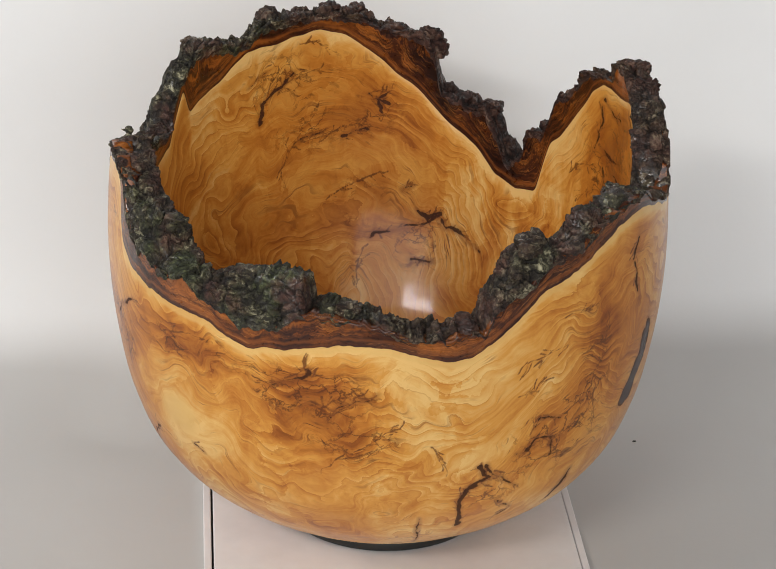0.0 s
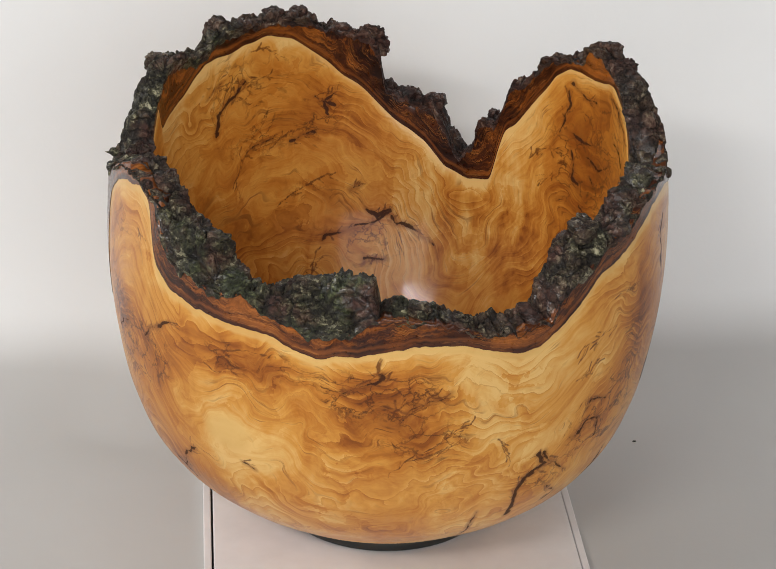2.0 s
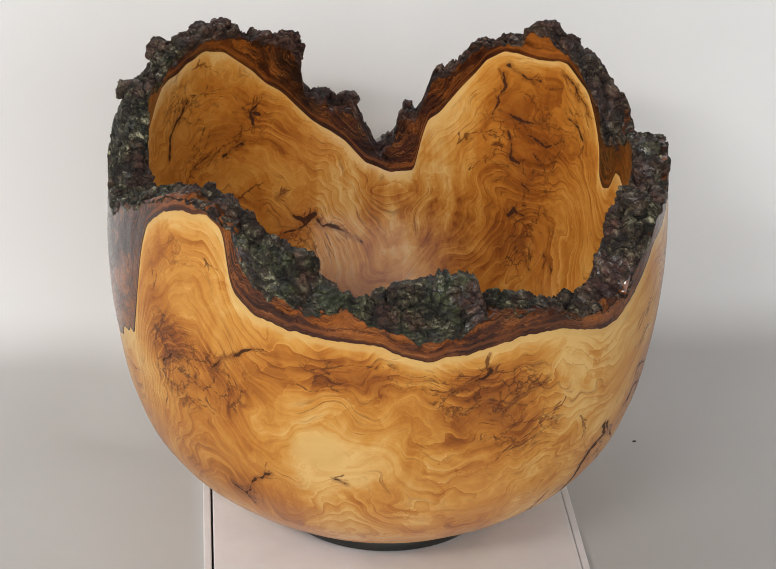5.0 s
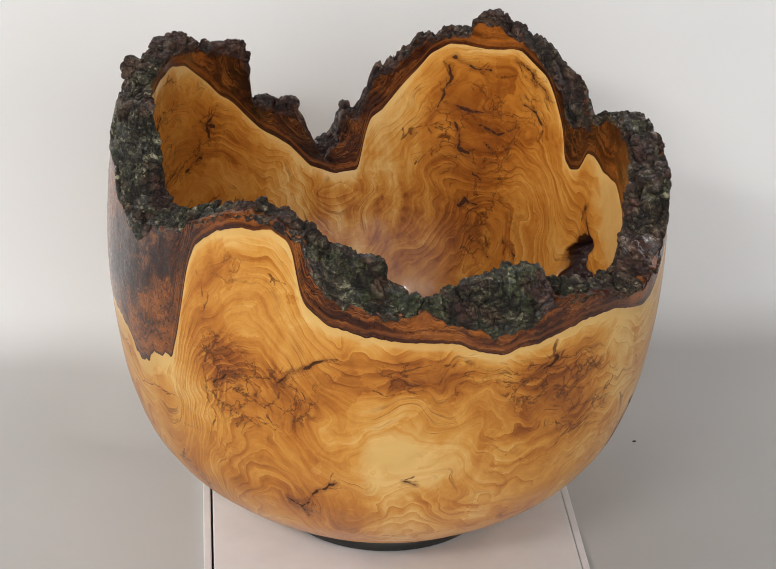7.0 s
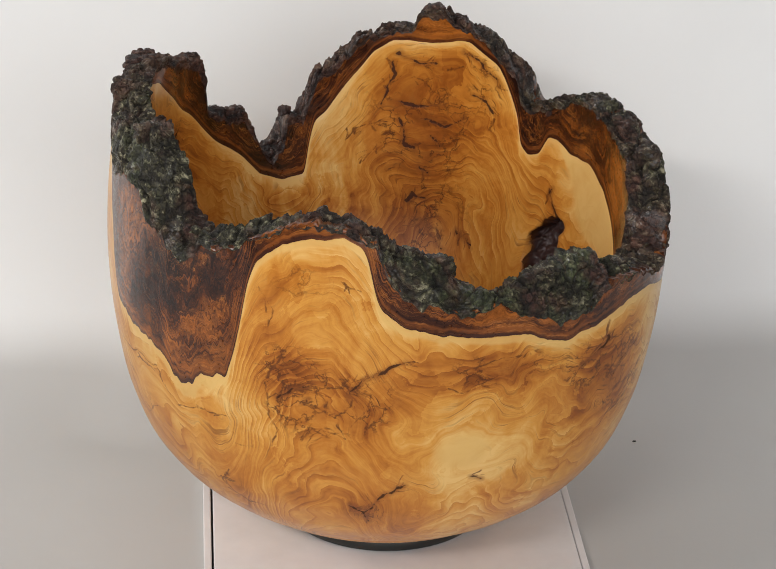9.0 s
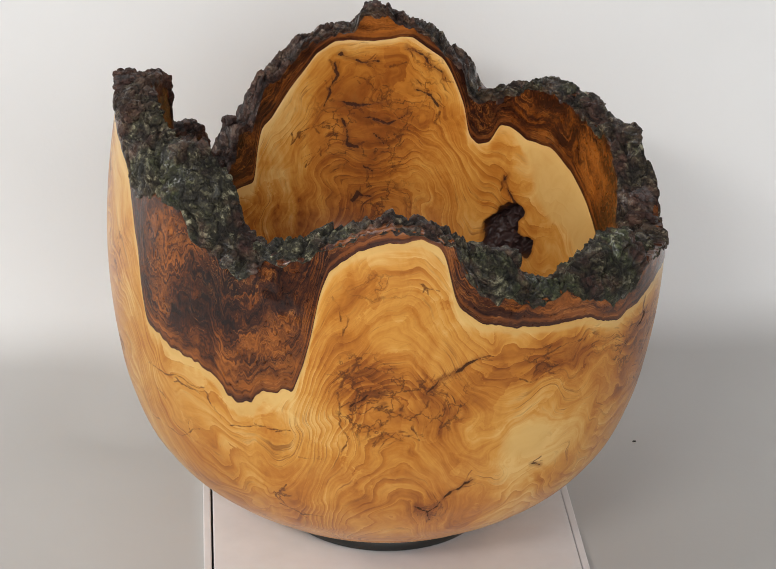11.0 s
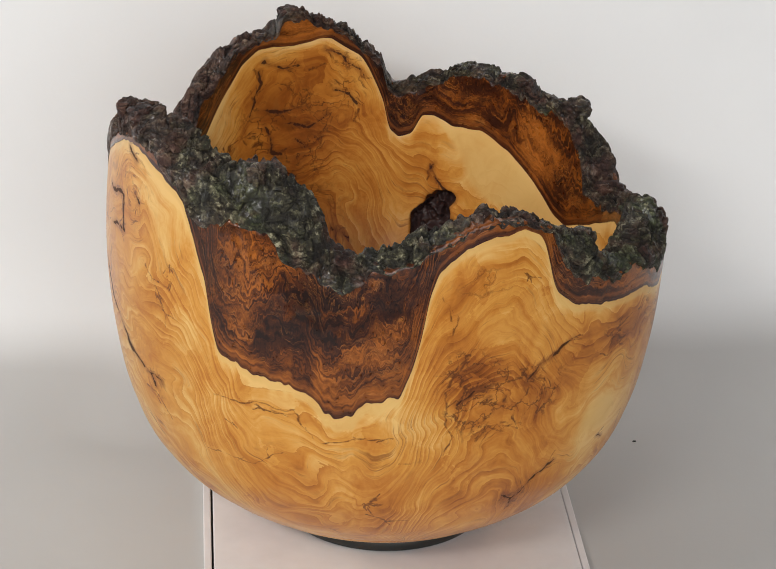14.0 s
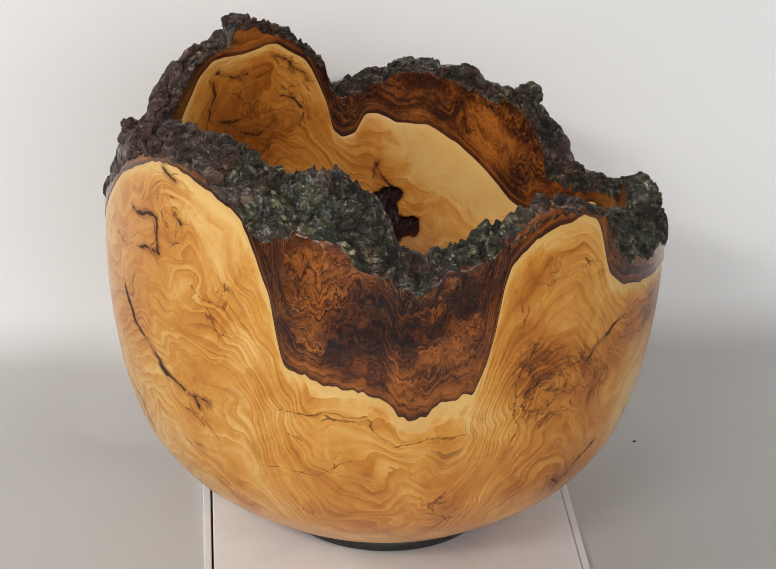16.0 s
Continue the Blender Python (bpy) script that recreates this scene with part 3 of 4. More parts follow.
# Cracks (width in mm, then degrees and mm of height in turn) and soft blots of burl and of pale sapwood
# (degrees, mm, half widths in mm, strength), outside and inside.
CRACKS_OUT = [
    (2.2, 289.7, 43.6, 286.9, 60.4, 289.2, 67.8, 293.3, 73.8, 290.3, 82.8),
    (1.5, 292, 82.1, 294.3, 74.9, 300.1, 66.9),
    (1, 296, 59.5, 301.8, 50.3, 299.3, 46.2),
    (1, 280.4, 21.9, 278.5, 49.7),
    (1.2, 299.4, 84.2, 303.6, 91.7, 306.9, 90.9, 306.7, 80.9),
    (0.9, 306.2, 154.8, 312.6, 157.1, 315.4, 157.6),
    (6.5, 337.8, 126, 337.7, 112.7, 334, 101.2, 331.9, 90.8),
    (2.4, 317.3, 61.6, 316, 54.6, 315.8, 44.7),
    (0.8, 257.2, 113.4, 259.8, 122.1, 267.8, 124.8),
    (0.9, 261.7, 117.3, 264.1, 123),
    (0.8, 264, 95.8, 268.4, 101.9, 272.3, 107.6),
    (0.7, 267.5, 92.1, 271.4, 102.1),
]
CRACKS_OUT += [
    (0.9, 316.6, 120.7, 316.5, 107.4, 320, 87.7),
    (1, 327, 166.5, 329.6, 151.8),
    (1.1, 301.8, 98.4, 303.2, 104.5, 308, 100),
    (0.8, 307.8, 140, 302, 135.7, 297.6, 134.2),
    (0.8, 312, 134.6, 317, 136.2, 318.8, 145.1),
    (0.8, 296.1, 117.9, 299.9, 118.6, 302.5, 125.1),
    (1, 328.9, 177.5, 326.9, 169),
    (0.8, 280.4, 94.4, 282.6, 88.2),
    (1.3, 223.7, 75, 226.7, 74.5),
    (1, 198.7, 60.2, 201.9, 56.5, 203.6, 47.4),
    (1, 201.8, 54.6, 205.7, 64.6, 210.7, 73.7),
    (0.8, 203.9, 60.7, 206.7, 48.5),
    (1.1, 198.4, 119.4, 202, 131.1, 204.4, 133.1, 209.2, 139.2),
    (0.8, 199.5, 119.8, 197.3, 110.9, 193.2, 114.4),
]
CRACKS_OUT += [
    (0.7, 189.2, 95.9, 190.7, 105, 195, 104.4, 199.1, 96.6),
    (0.9, 185.5, 118, 189, 122.8),
    (0.9, 182.2, 126.4, 184.8, 138.4),
    (0.7, 216.8, 127.3, 221.5, 125.9, 228.1, 130.2),
    (0.7, 219.4, 137.5, 227.8, 141.7, 232.7, 139.4),
    (1, 247.4, 125.7, 251.3, 128.6, 255.9, 136),
    (1, 259.3, 109.9, 261.3, 119.1, 267.9, 124.5),
    (0.8, 244, 124.8, 249, 127.4),
    (0.8, 196.7, 180.5, 198.2, 176.3),
    (0.9, 165.4, 60.9, 167.4, 58.1),
    (0.7, 172.6, 83.9, 177.3, 86.3),
    (0.7, 181.1, 170.6, 183.6, 160, 182.5, 152),
    (0.6, 257.1, 80.8, 260.2, 89.9, 266.1, 93.5),
    (0.7, 203.4, 123.8, 201.9, 112.7, 199.7, 103.8),
]
CRACKS_OUT += [
    (1, 184.3, 115.5, 187, 122.1, 190.8, 125.7),
    (0.7, 189.5, 94.9, 191.3, 104.4, 196.4, 98, 200.4, 99.7),
    (0.9, 166.2, 60.7, 167.6, 61.4),
    (0.6, 182.6, 90.8, 182.9, 107.4, 181.8, 123.2),
    (0.6, 157.7, 94, 166.6, 101, 171.7, 98.6),
    (0.6, 143.6, 106.4, 152.5, 107.2, 155.6, 98.3),
    (1.5, 115.9, 96.2, 114.1, 101.7),
    (2.3, 92.1, 141.7, 96.2, 129.9, 102.2, 117, 110.3, 105.3),
    (1.3, 112, 102.6, 115.8, 102.1, 119, 99.8),
    (1.6, 104.2, 211.7, 108.3, 207.3),
    (2.2, 95.3, 187, 103.6, 186, 106, 171.3),
    (1.2, 97.9, 169.4, 106, 171.3),
    (1.2, 109.6, 190.3, 111.8, 186.9),
    (1.3, 82.9, 87.5, 90.6, 78.7, 90.2, 64),
]
CRACKS_OUT += [
    (0.8, 124, 167.9, 124.3, 156),
    (0.8, 114.9, 160, 120.6, 149, 122.9, 140.4),
    (0.8, 184.2, 116.3, 188.6, 121.8),
    (0.8, 199.1, 129.2, 207.1, 137.3),
    (0.7, 190.7, 93.5, 193.5, 105.3, 201.7, 96.5),
    (0.9, 166.7, 61.1, 168.2, 59.1),
    (0.6, 134.4, 110.3, 143.5, 109.7, 152.3, 108.7),
    (0.6, 130.8, 76.3, 142, 76.9, 148.4, 84.6),
    (0.6, 136.2, 97.5, 138.2, 95.6),
    (0.6, 166.1, 52.3, 171.6, 46.5, 177.8, 47.6),
    (0.7, 110.9, 94.9, 117, 91.5, 118.8, 81.6),
    (0.8, 87.7, 168.2, 93.5, 165.7),
]
CRACKS_IN = [
    (1.6, 94.5, 103.8, 87.5, 109, 80.6, 113.6, 75, 115.9),
    (1.7, 82.8, 119.8, 79.3, 116.4, 75.1, 117.1),
    (1.3, 74.9, 113.3, 68.7, 108.3, 61.7, 100.1),
    (2, 83.3, 91.7, 77.4, 93.7),
    (1.1, 82.8, 88.5, 76.4, 95.1),
    (0.9, 106.9, 124.5, 98.6, 132.9, 89.3, 139.5),
    (1.3, 126, 170.6, 124.3, 182.2, 118.5, 188.6, 115.8, 198.8),
    (1.1, 128, 190.5, 122.8, 199.6),
    (0.9, 114.5, 210.9, 109.2, 211.1, 103.9, 204.8),
    (0.8, 115.8, 194.6, 109.1, 195.9),
    (1.4, 92.8, 170.9, 92.2, 179.1, 89.7, 184.7),
    (1.2, 94.8, 180.5, 89.6, 176.4),
    (0.9, 109.2, 154.8, 102.5, 164.6, 97.3, 162.8),
    (1.1, 102.5, 157.8, 96, 161.3),
]
CRACKS_IN += [
    (0.9, 120, 144.1, 118.3, 154.4, 114.7, 158.8),
    (0.8, 119.2, 145.2, 118.1, 133.9),
    (1.1, 86.5, 130.2, 83.8, 133.1),
    (0.8, 99.6, 78.1, 99.9, 90.3, 96, 100),
    (1, 114.7, 158.8, 107.8, 161.3),
    (1.1, 24.1, 205, 18.9, 199.9, 13.9, 202),
    (1.1, 27.5, 177.4, 23.9, 191.2, 24.6, 199.5),
    (1, 25, 178.8, 17.3, 176.7, 12.1, 178.9),
    (0.9, 13.4, 178.6, 11, 187.3),
    (1, 17.1, 169.9, 10.5, 168.2, 6.7, 174.6),
    (1.4, 23.5, 169.2, 21.4, 155.8, 18.7, 153.3),
    (1.2, 5.5, 210.7, 0.7, 205.1, 356.4, 195.6),
    (1, 3, 186.6, 359.6, 184.9, 357.2, 177.5),
    (1.7, 20.7, 124.7, 18.8, 130.3, 14, 128.2),
]
CRACKS_IN += [
    (1.2, 14.2, 159.4, 11.5, 154.5),
    (1.4, 17, 115.9, 12.7, 113.9),
    (1.2, 4.7, 113.1, 0.1, 104.1),
    (1.2, 14, 112.4, 7.6, 102.1),
    (0.8, 28.5, 155.5, 31, 144.7),
    (0.9, 20.1, 191.5, 16.2, 189.2),
    (0.9, 6.1, 155.7, 8.4, 163.3, 5.2, 168.2),
    (0.9, 36.4, 155.9, 33.8, 163.9, 27.4, 169.1),
    (1, 17.2, 145.4, 15.1, 140.2),
    (0.9, 11.2, 198.3, 6, 202.3),
    (0.8, 357.1, 174.8, 358.9, 166),
    (7, 338.2, 118.4, 334.8, 129.2),
    (13, 336.8, 116.1, 336.1, 110.5),
    (7, 334.3, 109.5, 328.5, 112.4),
    (1.2, 336.3, 146.9, 336.9, 142.2, 333.9, 134.6),
]
BURLS_OUT = [
    (229.5, 137.8, 21, 11, 0.5),
    (256.8, 123.9, 31, 14, 0.7),
    (304.9, 90.8, 27, 24, 0.9),
    (316.1, 118.5, 19, 41, 0.8),
    (292.1, 61.6, 21, 16, 0.7),
    (268.5, 99.1, 15, 11, 0.5),
    (186.8, 124.1, 15, 16, 0.8),
    (199.4, 111.8, 24, 16, 0.8),
    (224.2, 133.4, 28, 9, 0.7),
    (252.7, 125.1, 32, 14, 0.7),
    (203.1, 56.9, 15, 11, 0.9),
    (192.2, 176.4, 17, 16, 0.5),
    (259.4, 96.1, 24, 16, 0.6),
    (186, 131.1, 15, 16, 0.7),
    (201.5, 123.4, 16, 14, 0.6),
    (106.5, 188.2, 25, 27, 0.7),
    (120.6, 146.5, 13, 22, 0.5),
    (189.1, 113.6, 18, 22, 0.6),
]
BURLS_OUT += [
    (114.8, 98.1, 21, 11, 0.5),
    (184.8, 175.8, 15, 16, 0.4),
]
PALES_OUT = [
    (217, 95.3, 25, 32, 0.6),
    (296.7, 128.1, 28, 11, 0.5),
    (225.1, 95.9, 30, 19, 0.5),
    (218.2, 160.8, 38, 5, 0.3),
    (170.7, 102.4, 39, 16, 0.5),
    (224.6, 80.8, 19, 22, 0.5),
    (148.4, 104.1, 45, 14, 0.5),
    (130.7, 142.1, 11, 16, 0.5),
]
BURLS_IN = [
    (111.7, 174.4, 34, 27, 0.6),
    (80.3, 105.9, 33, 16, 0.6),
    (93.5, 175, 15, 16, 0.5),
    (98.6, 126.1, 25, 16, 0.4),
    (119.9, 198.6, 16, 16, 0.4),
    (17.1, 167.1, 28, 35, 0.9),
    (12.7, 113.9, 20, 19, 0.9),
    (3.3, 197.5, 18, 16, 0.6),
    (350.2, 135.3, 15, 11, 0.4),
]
PALES_IN = [
    (319.2, 149.8, 25, 24, 1.9),
    (305.7, 131.2, 16, 16, 1.1),
    (330.8, 162.8, 13, 8, 0.5),
    (37.8, 175.2, 13, 16, 0.7),
    (44.5, 146.3, 16, 16, 0.3),
]



EYES_IN = [(80, 93, 26, 26, 1.3)]                                    # the ringed eye low in the bowl
CURLS_IN = [(47, 130, 26, 42, 1.0), (60, 120, 22, 34, 0.7), (33, 110, 20, 30, 0.6)]      # rippled grain

# Larger pieces of bark that stand proud of the rim: degrees, height, radius, then length, depth and height, in mm.
CHUNKS = [(15, 227, 127, 11, 14, 9), (80.5, 211, 128, 13, 9, 11), (50.5, 169, 130, 6, 9, 14), (239, 169, 127, 20, 13, 15),
          (248, 170, 127, 24, 13, 17), (217, 180, 124, 13, 12, 13), (211, 178, 129, 12, 10, 16), (341, 186, 125, 7, 10, 9)]
CHUNKS += [(300, 190, 128, 12, 12, 10), (316, 195, 128, 13, 12, 9), (327, 198, 128, 13, 12, 9), (98, 224, 129, 9, 12, 9),
           (105, 226, 129, 12, 12, 8), (120, 225, 129, 13, 12, 9), (143, 220, 129, 10, 12, 10), (286, 155, 129, 10, 14, 8),
           (262, 164, 128, 14, 12, 7), (65, 175, 129, 10, 10, 8), (72, 179, 129, 12, 10, 7), (9, 223, 129, 10, 12, 8), (165, 189, 138, 1.2, 6, 1.2), (78.5, 206, 127, 9, 9, 10)]


def chunk_mesh(deg, mm, r, along, deep, tall):
    """An angular, crumbled lump of bark."""
    bm = bmesh.new()
    bmesh.ops.create_icosphere(bm, subdivisions=4, radius=0.5)
    turn = Matrix.Rotation(radians(deg), 3, "Z")
    at = turn @ Vector((r / 1000, 0, mm / 1000))
    for v in bm.verts:
        c = v.co
        box_like = Vector([math.copysign(abs(2 * k) ** 0.62, k) / 2 for k in c])
        p = Vector((box_like.x * deep / 1000, box_like.y * along / 1000, box_like.z * tall / 1000))
        w = at + turn @ p
        d1, _ = noise.voronoi(w * 150)
        d2, _ = noise.voronoi(w * 330)
        k = 0.0034 * (min((d1[1] - d1[0]) * 2.0, 0.5) - 0.36) + 0.0014 * (min((d2[1] - d2[0]) * 1.6, 0.5) - 0.3)
        k += 0.0026 * noise.noise(w * 75) + 0.0008 * noise.noise(w * 400)
        v.co = w + (turn @ c.normalized()) * k
    me = bpy.data.meshes.new("bark_chunk")
    bm.to_mesh(me)
    bm.free()
    me.materials.append(CRUST)
    me.polygons.foreach_set("use_smooth", [True] * len(me.polygons))
    co = np.zeros(len(me.vertices) * 3)
    me.vertices.foreach_get("co", co)
    z = co.reshape(-1, 3)[:, 2]
    a = me.attributes.new("lichen", "FLOAT", "POINT")
    a.data.foreach_set("value", np.clip(spots_mask(np.full(len(z), float(deg)), z, LICHEN, 0.13), 0, 1).astype(np.float32))
    return me


def bowl():
    root = new("wooden_bowl")
    tagged(root, "lacquered natural-edge burl wood bowl with rough bark rim on a turntable", "bowl")
    # wood: up the outside, over the edge, down the inside
    n_out, n_in = 300, 230
    u = np.linspace(0, 1, n_out) ** 0.9
    z = 0.0075 + (w_out[:, None] - 0.0075) * u[None, :]
    z[:, 0] = 0.0075
    out = on_ring(glide(OUT_Z, OUT_R, z), z)
    t = np.linspace(0, 1, 8)[1:-1][None, :]
    ze = w_out[:, None] * (1 - t) + w_in[:, None] * t
    edge = on_ring(glide(OUT_Z, OUT_R, ze) * (1 - t) + glide(IN_Z, IN_R, ze) * t, ze - 0.0006)
    ui = np.linspace(0, 1, n_in) ** 1.1
    zi = w_in[:, None] + (0.0201 - w_in[:, None]) * ui[None, :]
    d_in0 = np.repeat(DEG[:, None], n_in, 1)
    pit = np.clip((strokes_mask(d_in0, zi, [q for q in CRACKS_IN if q[0] > 3], 0.113) - 0.5) * 3.4, 0, 1)
    rough = np.zeros(pit.shape)
    for i, j in zip(*np.nonzero(pit > 0)):
        q = Vector((math.radians(d_in0[i, j]) * 0.113, zi[i, j], 0.3))
        d1, _ = noise.voronoi(Vector((q.x * 170, q.y * 90, 0.7)) + 1.2 * noise.noise_vector(q * 130))
        rough[i, j] = 0.9 * (min(d1[1] - d1[0], 0.5) - 0.25) + 0.35 * noise.noise(q * 260)
    pit = pit * (1 + 0.4 * wobble(np.radians(d_in0) * 0.113, zi, 11) + rough)
    ins = on_ring(glide(IN_Z, IN_R, zi) + 0.0085 * pit + 0.0009 * np.exp(-(w_in[:, None] - zi) / 0.003), zi)
    base = on_ring(np.full((COLS, 1), 0.0005), np.full((COLS, 1), 0.0075))
    pts = np.concatenate([base, out, edge, ins], 1)
    d_out, d_in = np.repeat(DEG[:, None], n_out, 1), np.repeat(DEG[:, None], n_in, 1)

    def whole(fo, fi):
        pad = np.zeros((COLS, edge.shape[1]))
        return np.concatenate([fo[:, :1], fo, pad, fi], 1)

    all_out, all_in = with_twigs(CRACKS_OUT, 4), with_twigs(CRACKS_IN, 9)
    crack = whole(strokes_mask(d_out, z, [q for q in all_out if q[0] >= 1], 0.132),
                  strokes_mask(d_in, zi, [q for q in all_in if q[0] >= 1], 0.113))
    seam = whole(strokes_mask(d_out, z, [q for q in all_out if q[0] < 1], 0.132),
                 strokes_mask(d_in, zi, [q for q in all_in if q[0] < 1], 0.113))
    # the flat 0.20 darkens the whole inside, painted in place of shade
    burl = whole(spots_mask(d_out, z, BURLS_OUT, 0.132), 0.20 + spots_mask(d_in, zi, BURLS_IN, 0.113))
    pale_edge_o = 1.5 * np.exp(-((w_out[:, None] - z) / 0.0075) ** 2)
    pale_edge_i = 1.2 * np.exp(-((w_in[:, None] - zi) / 0.006) ** 2)
    pale = whole(spots_mask(d_out, z, PALES_OUT, 0.132) + pale_edge_o, spots_mask(d_in, zi, PALES_IN, 0.113) + pale_edge_i)
    soft_out, soft_in = smooth_ring(w_out, 14), smooth_ring(w_in, 14)
    below = np.concatenate([(soft_out[:, None] - z)[:, :1], soft_out[:, None] - z, 0 * ze, soft_in[:, None] - zi], 1) * 1000
    grow = below + whole(knot_field(out, BURLS_OUT, OUT_Z, OUT_R), knot_field(ins, BURLS_IN + EYES_IN, IN_Z, IN_R))
    curl = whole(0 * z, spots_mask(d_in, zi, CURLS_IN, 0.113))
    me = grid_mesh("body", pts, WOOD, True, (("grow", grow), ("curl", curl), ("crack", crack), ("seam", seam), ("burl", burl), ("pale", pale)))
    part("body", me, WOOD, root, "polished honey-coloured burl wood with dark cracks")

    # the cut bark layer, flush with the polished faces
    def bark_face(name, z_low, z_high, zs, rs, sign, label, amber):
        nr = 30
        v = np.linspace(0, 1, nr)[None, :]
        zz = z_low[:, None] - 0.0008 + (z_high[:, None] + 0.0010 - z_low[:, None]) * v
        r_face = glide(zs, rs, zz)
        lump = np.array([[noise.noise((x * 160, y * 160, w * 160)) for x, y, w in col] for col in on_ring(r_face, zz)[::1]])
        r_face = r_face + (0.0 if sign > 0 else 0.0009)
        shift = sign * (0.00025 + 0.00035 * lump * v * (v > 0.15))
        tuck = sign * 0.0003 * np.exp(-np.clip(z_high[:, None] + 0.0004 - zz, 0, None) / 0.0006)
        face = on_ring(r_face + shift - tuck, zz)
        back = on_ring(r_face[:, ::-1] - sign * (0.0088 if sign > 0 else 0.0040), zz[:, ::-1])
        pts2 = np.concatenate([face, back, face[:, :1]], 1)
        if sign < 0:
            pts2 = pts2[:, ::-1]
        lay = np.concatenate([zz - z_low[:, None], (zz - z_low[:, None])[:, ::-1], (zz - z_low[:, None])[:, :1]], 1) * 1000
        if sign < 0:
            lay = lay[:, ::-1]
        me2 = grid_mesh(name, pts2, INNER_BARK, True, (("layer", lay), ("amber", np.clip(spots_mask(DEG[:, None] + 0 * lay, pts2[..., 2], amber, 0.125), -1, 1))))
        return part(name, me2, INNER_BARK, root, label)

    bark_face("outer_cut_bark", w_out, c_out, OUT_Z, OUT_R, 1, "polished red-brown layered bark", [(155, 150, 60, 70, 0.05), (154, 160, 18, 16, -0.4), (156, 126, 60, 18, 1.0), (142, 165, 10, 26, 0.5), (152, 122, 12, 14, 0.6), (100, 214, 30, 20, 0.6), (190, 200, 25, 12, 0.8), (250, 150, 60, 12, 0.5)])
    bark_face("inner_cut_bark", w_in, c_in, IN_Z, IN_R, -1, "polished red-brown layered bark", [(305, 160, 60, 45, 0.55), (135, 210, 40, 25, 0.7), (12, 222, 22, 14, 0.9), (100, 218, 30, 12, 0.4), (66, 185, 40, 30, -0.8), (345, 180, 14, 22, -0.7)])

    # the rough crust on the rim
    nr = 64
    s = np.linspace(0, 1, nr)
    up = np.clip(s / 0.42, 0, 1)
    down = np.clip((s - 0.58) / 0.42, 0, 1)
    across = np.clip((s - 0.12) / 0.66, 0, 1)
    across = across * across * (3 - 2 * across)
    ease = lambda q: np.sin(q * math.pi / 2)
    hem = np.array([noise.noise((math.cos(q) * 14, math.sin(q) * 14, 3.0)) + 0.6 * noise.noise((math.cos(q) * 46, math.sin(q) * 46, 5.0)) for q in np.radians(DEG)])
    c_hem = np.maximum(c_out - 0.0016 + 0.0026 * hem, w_out + 0.001)
    zc = np.where(s[None, :] < 0.5, c_hem[:, None] + (crest - c_hem)[:, None] * (0.5 * ease(up) + 0.5 * up * up)[None, :],
                  crest[:, None] + (c_in - crest)[:, None] * (1 - np.cos(down * math.pi / 2))[None, :])
    ro, ri = glide(OUT_Z, OUT_R, zc) + 0.0011 - 0.0005 * np.exp(-s / 0.02)[None, :], glide(IN_Z, IN_R, zc) - 0.0002
    rc = ro * (1 - across)[None, :] + ri * across[None, :]
    pts3 = on_ring(rc, zc)
    # chunky relief along the outward direction
    nrm_r = (1 - 2 * across)[None, :] * 0.8
    nrm_z = np.sin(np.clip(s, 0, 1) * math.pi)[None, :]
    amp = np.clip(np.minimum(s / 0.12, (1 - s) / 0.22), 0.12, 1)
    disp, hollow_shade = np.zeros((COLS, nr)), np.zeros((COLS, nr))
    for i in range(COLS):
        for j in range(nr):
            q = Vector(pts3[i, j])
            q = q + 0.006 * noise.noise_vector(q * 70)
            d1, _ = noise.voronoi(Vector((q.x, q.y, q.z * 0.6)) * 80)
            d2, _ = noise.voronoi(Vector((q.x, q.y, q.z * 1.5)) * 230)
            plate, flake = min((d1[1] - d1[0]) * 2.2, 0.5), min((d2[1] - d2[0]) * 1.8, 0.5)
            disp[i, j] = (0.0060 * (plate - 0.38) + 0.0022 * (flake - 0.3) + 0.0030 * noise.noise(q * 60)
                          + 0.0012 * noise.noise(q * 230) + 0.0007 * noise.noise(q * 520)) * amp[j]
            # painted shade, strongest in the recesses between the plates
            hollow_shade[i, j] = max(0.0, 1 - plate / 0.28) * min(1.0, amp[j])
    a = np.radians(DEG)[:, None]
    radial = np.where(s[None, :] < 0.45, np.minimum(disp * nrm_r, 0.0006), disp * nrm_r)
    pts3[..., 0] += radial * np.cos(a)
    pts3[..., 1] += radial * np.sin(a)
    pts3[..., 2] += disp * nrm_z
    bare = 0.42 - 0.40 * np.clip(1.25 - np.abs((DEG - 62 + 180) % 360 - 180) / 55, 0, 1)      # brown bark without lichen
    low = on_ring((0.5 * (rc[:, :1] + rc[:, -1:])), np.minimum(zc[:, :1], zc[:, -1:]) - 0.002)
    pts3 = np.concatenate([low, pts3, low], 1)
    hollow_shade = np.concatenate([0 * low[..., 0], hollow_shade, 0 * low[..., 0]], 1)
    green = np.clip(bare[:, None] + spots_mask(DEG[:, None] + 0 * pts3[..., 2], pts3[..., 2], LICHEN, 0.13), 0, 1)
    me3 = grid_mesh("bark_crust", pts3, CRUST, True, (("lichen", green), ("hollow_shade", hollow_shade)))
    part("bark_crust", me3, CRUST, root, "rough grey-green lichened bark")
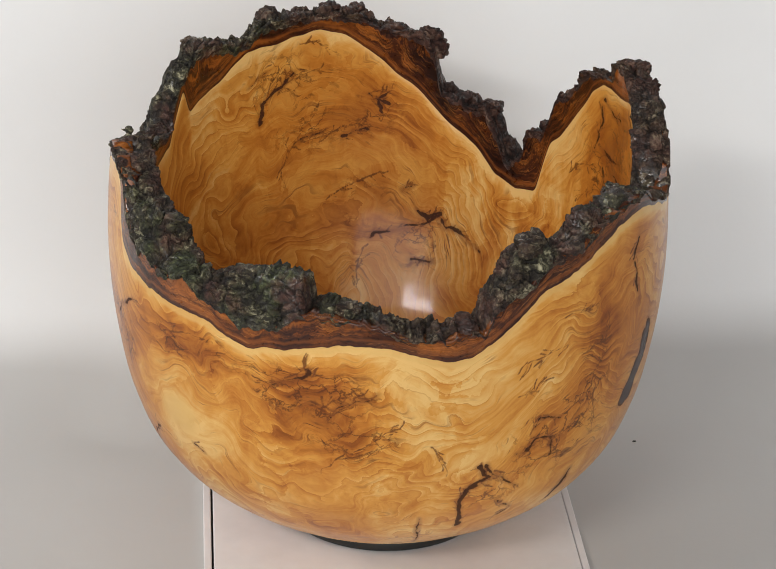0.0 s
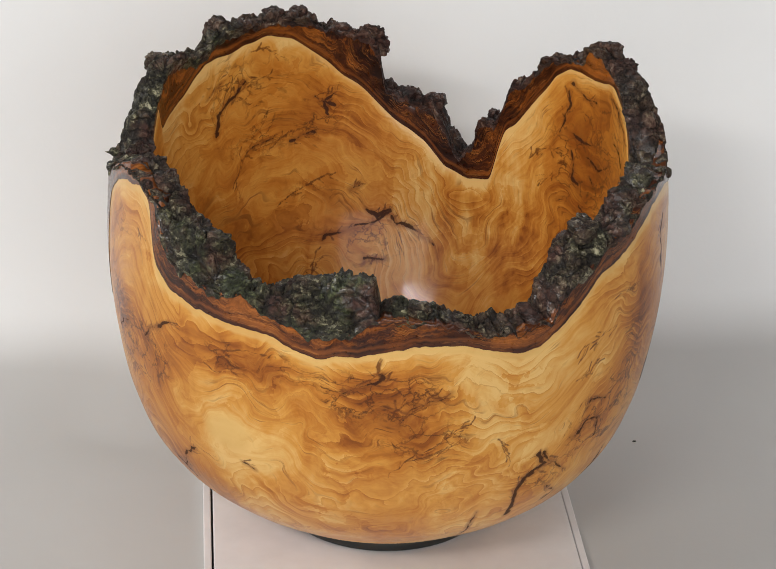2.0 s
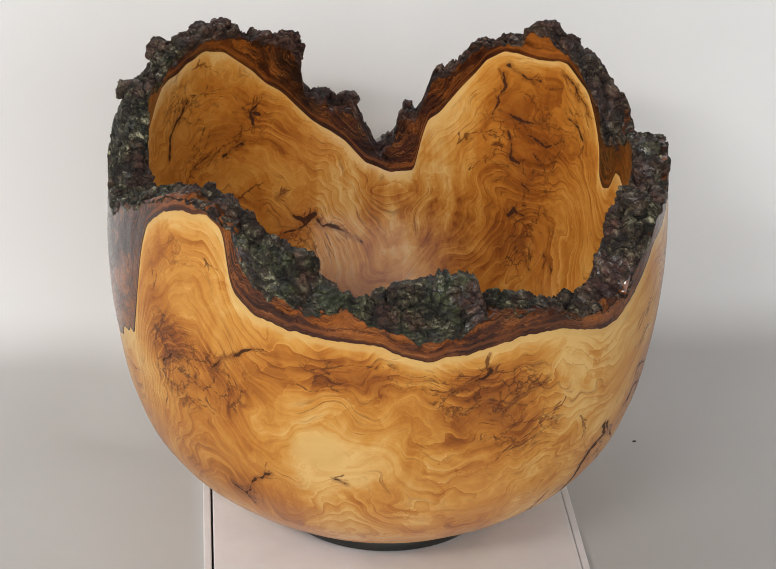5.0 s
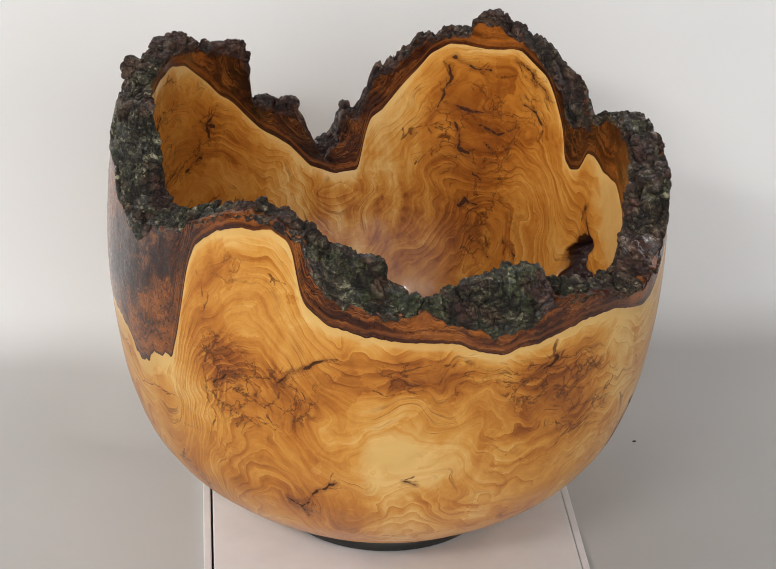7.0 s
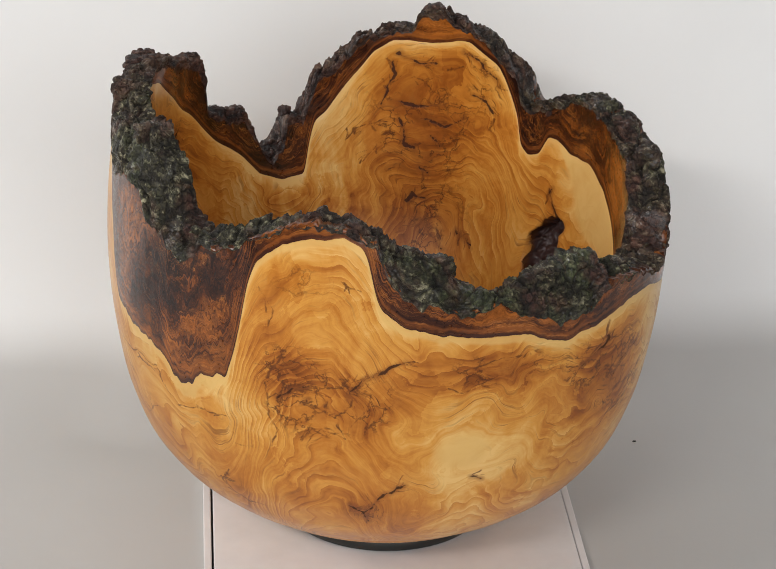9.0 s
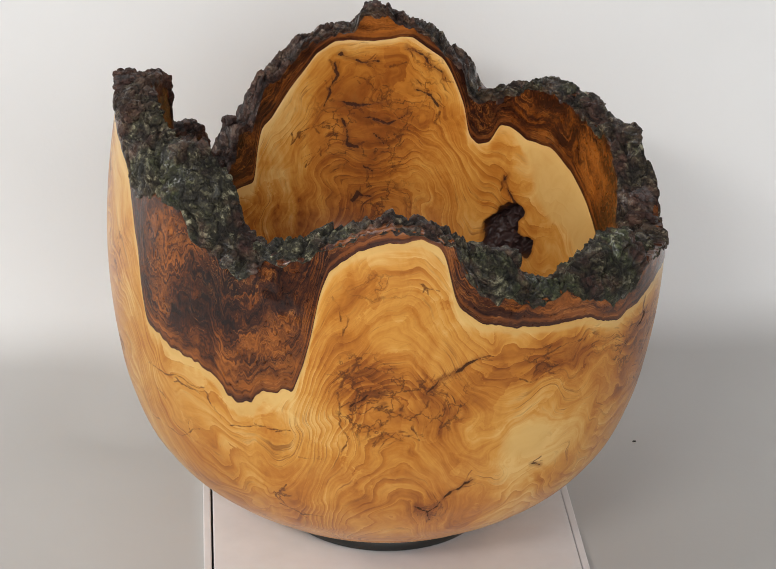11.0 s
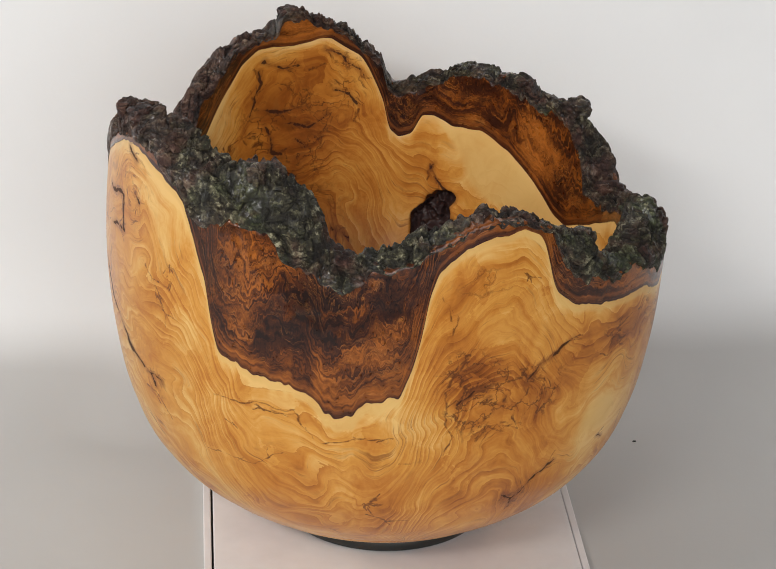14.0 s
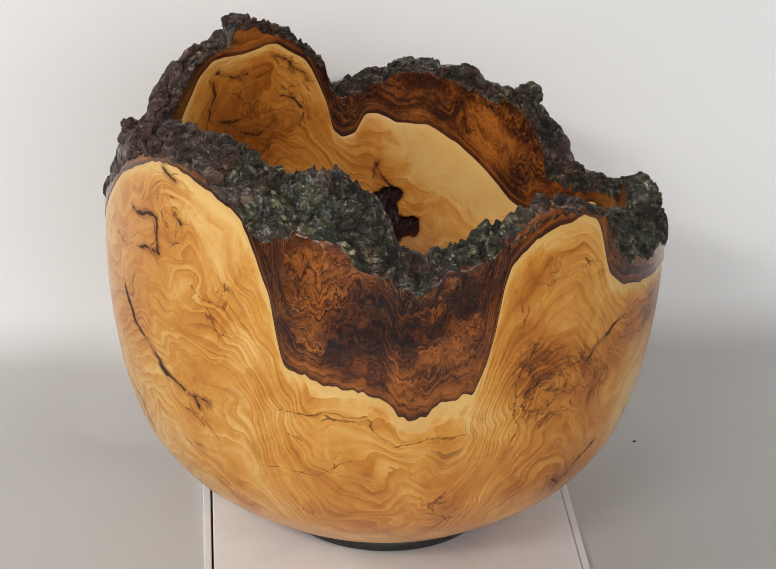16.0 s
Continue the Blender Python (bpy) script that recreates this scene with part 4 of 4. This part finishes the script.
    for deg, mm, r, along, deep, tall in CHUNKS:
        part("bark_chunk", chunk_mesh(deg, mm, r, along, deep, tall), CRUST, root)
    return root


LICHEN = [(153, 194, 28, 34, 1.0), (172, 190, 30, 20, 1.0), (212, 172, 30, 26, 0.9), (240, 165, 40, 30, 0.9), (312, 188, 36, 30, 1.0),
          (330, 200, 15, 20, 0.6), (128, 215, 25, 25, 0.7), (268, 164, 20, 12, 0.5)]
BOWL = bowl()


def motions():
    """The turntable turns the bowl steadily, about seven degrees a second."""
    turns = [(0, 0), (2, 14.18), (4, 27.94), (6.5, 46.32), (9, 64.61), (11.5, 82.99), (14, 100.28), (16, 114.80)]
    lean = Matrix.Translation((0.0007, 0.0006, 0.1)) @ Euler((0.0143, 0.005, 0)).to_matrix().to_4x4() @ Matrix.Translation((0, 0, -0.1))
    walk(TABLE, [(t, pose(0.0014, -0.0060, 0, 0, 0, a)) for t, a in turns])
    walk(BOWL, [(t, pose(0, 0, 0, 0, 0, a) @ lean) for t, a in turns])


motions()
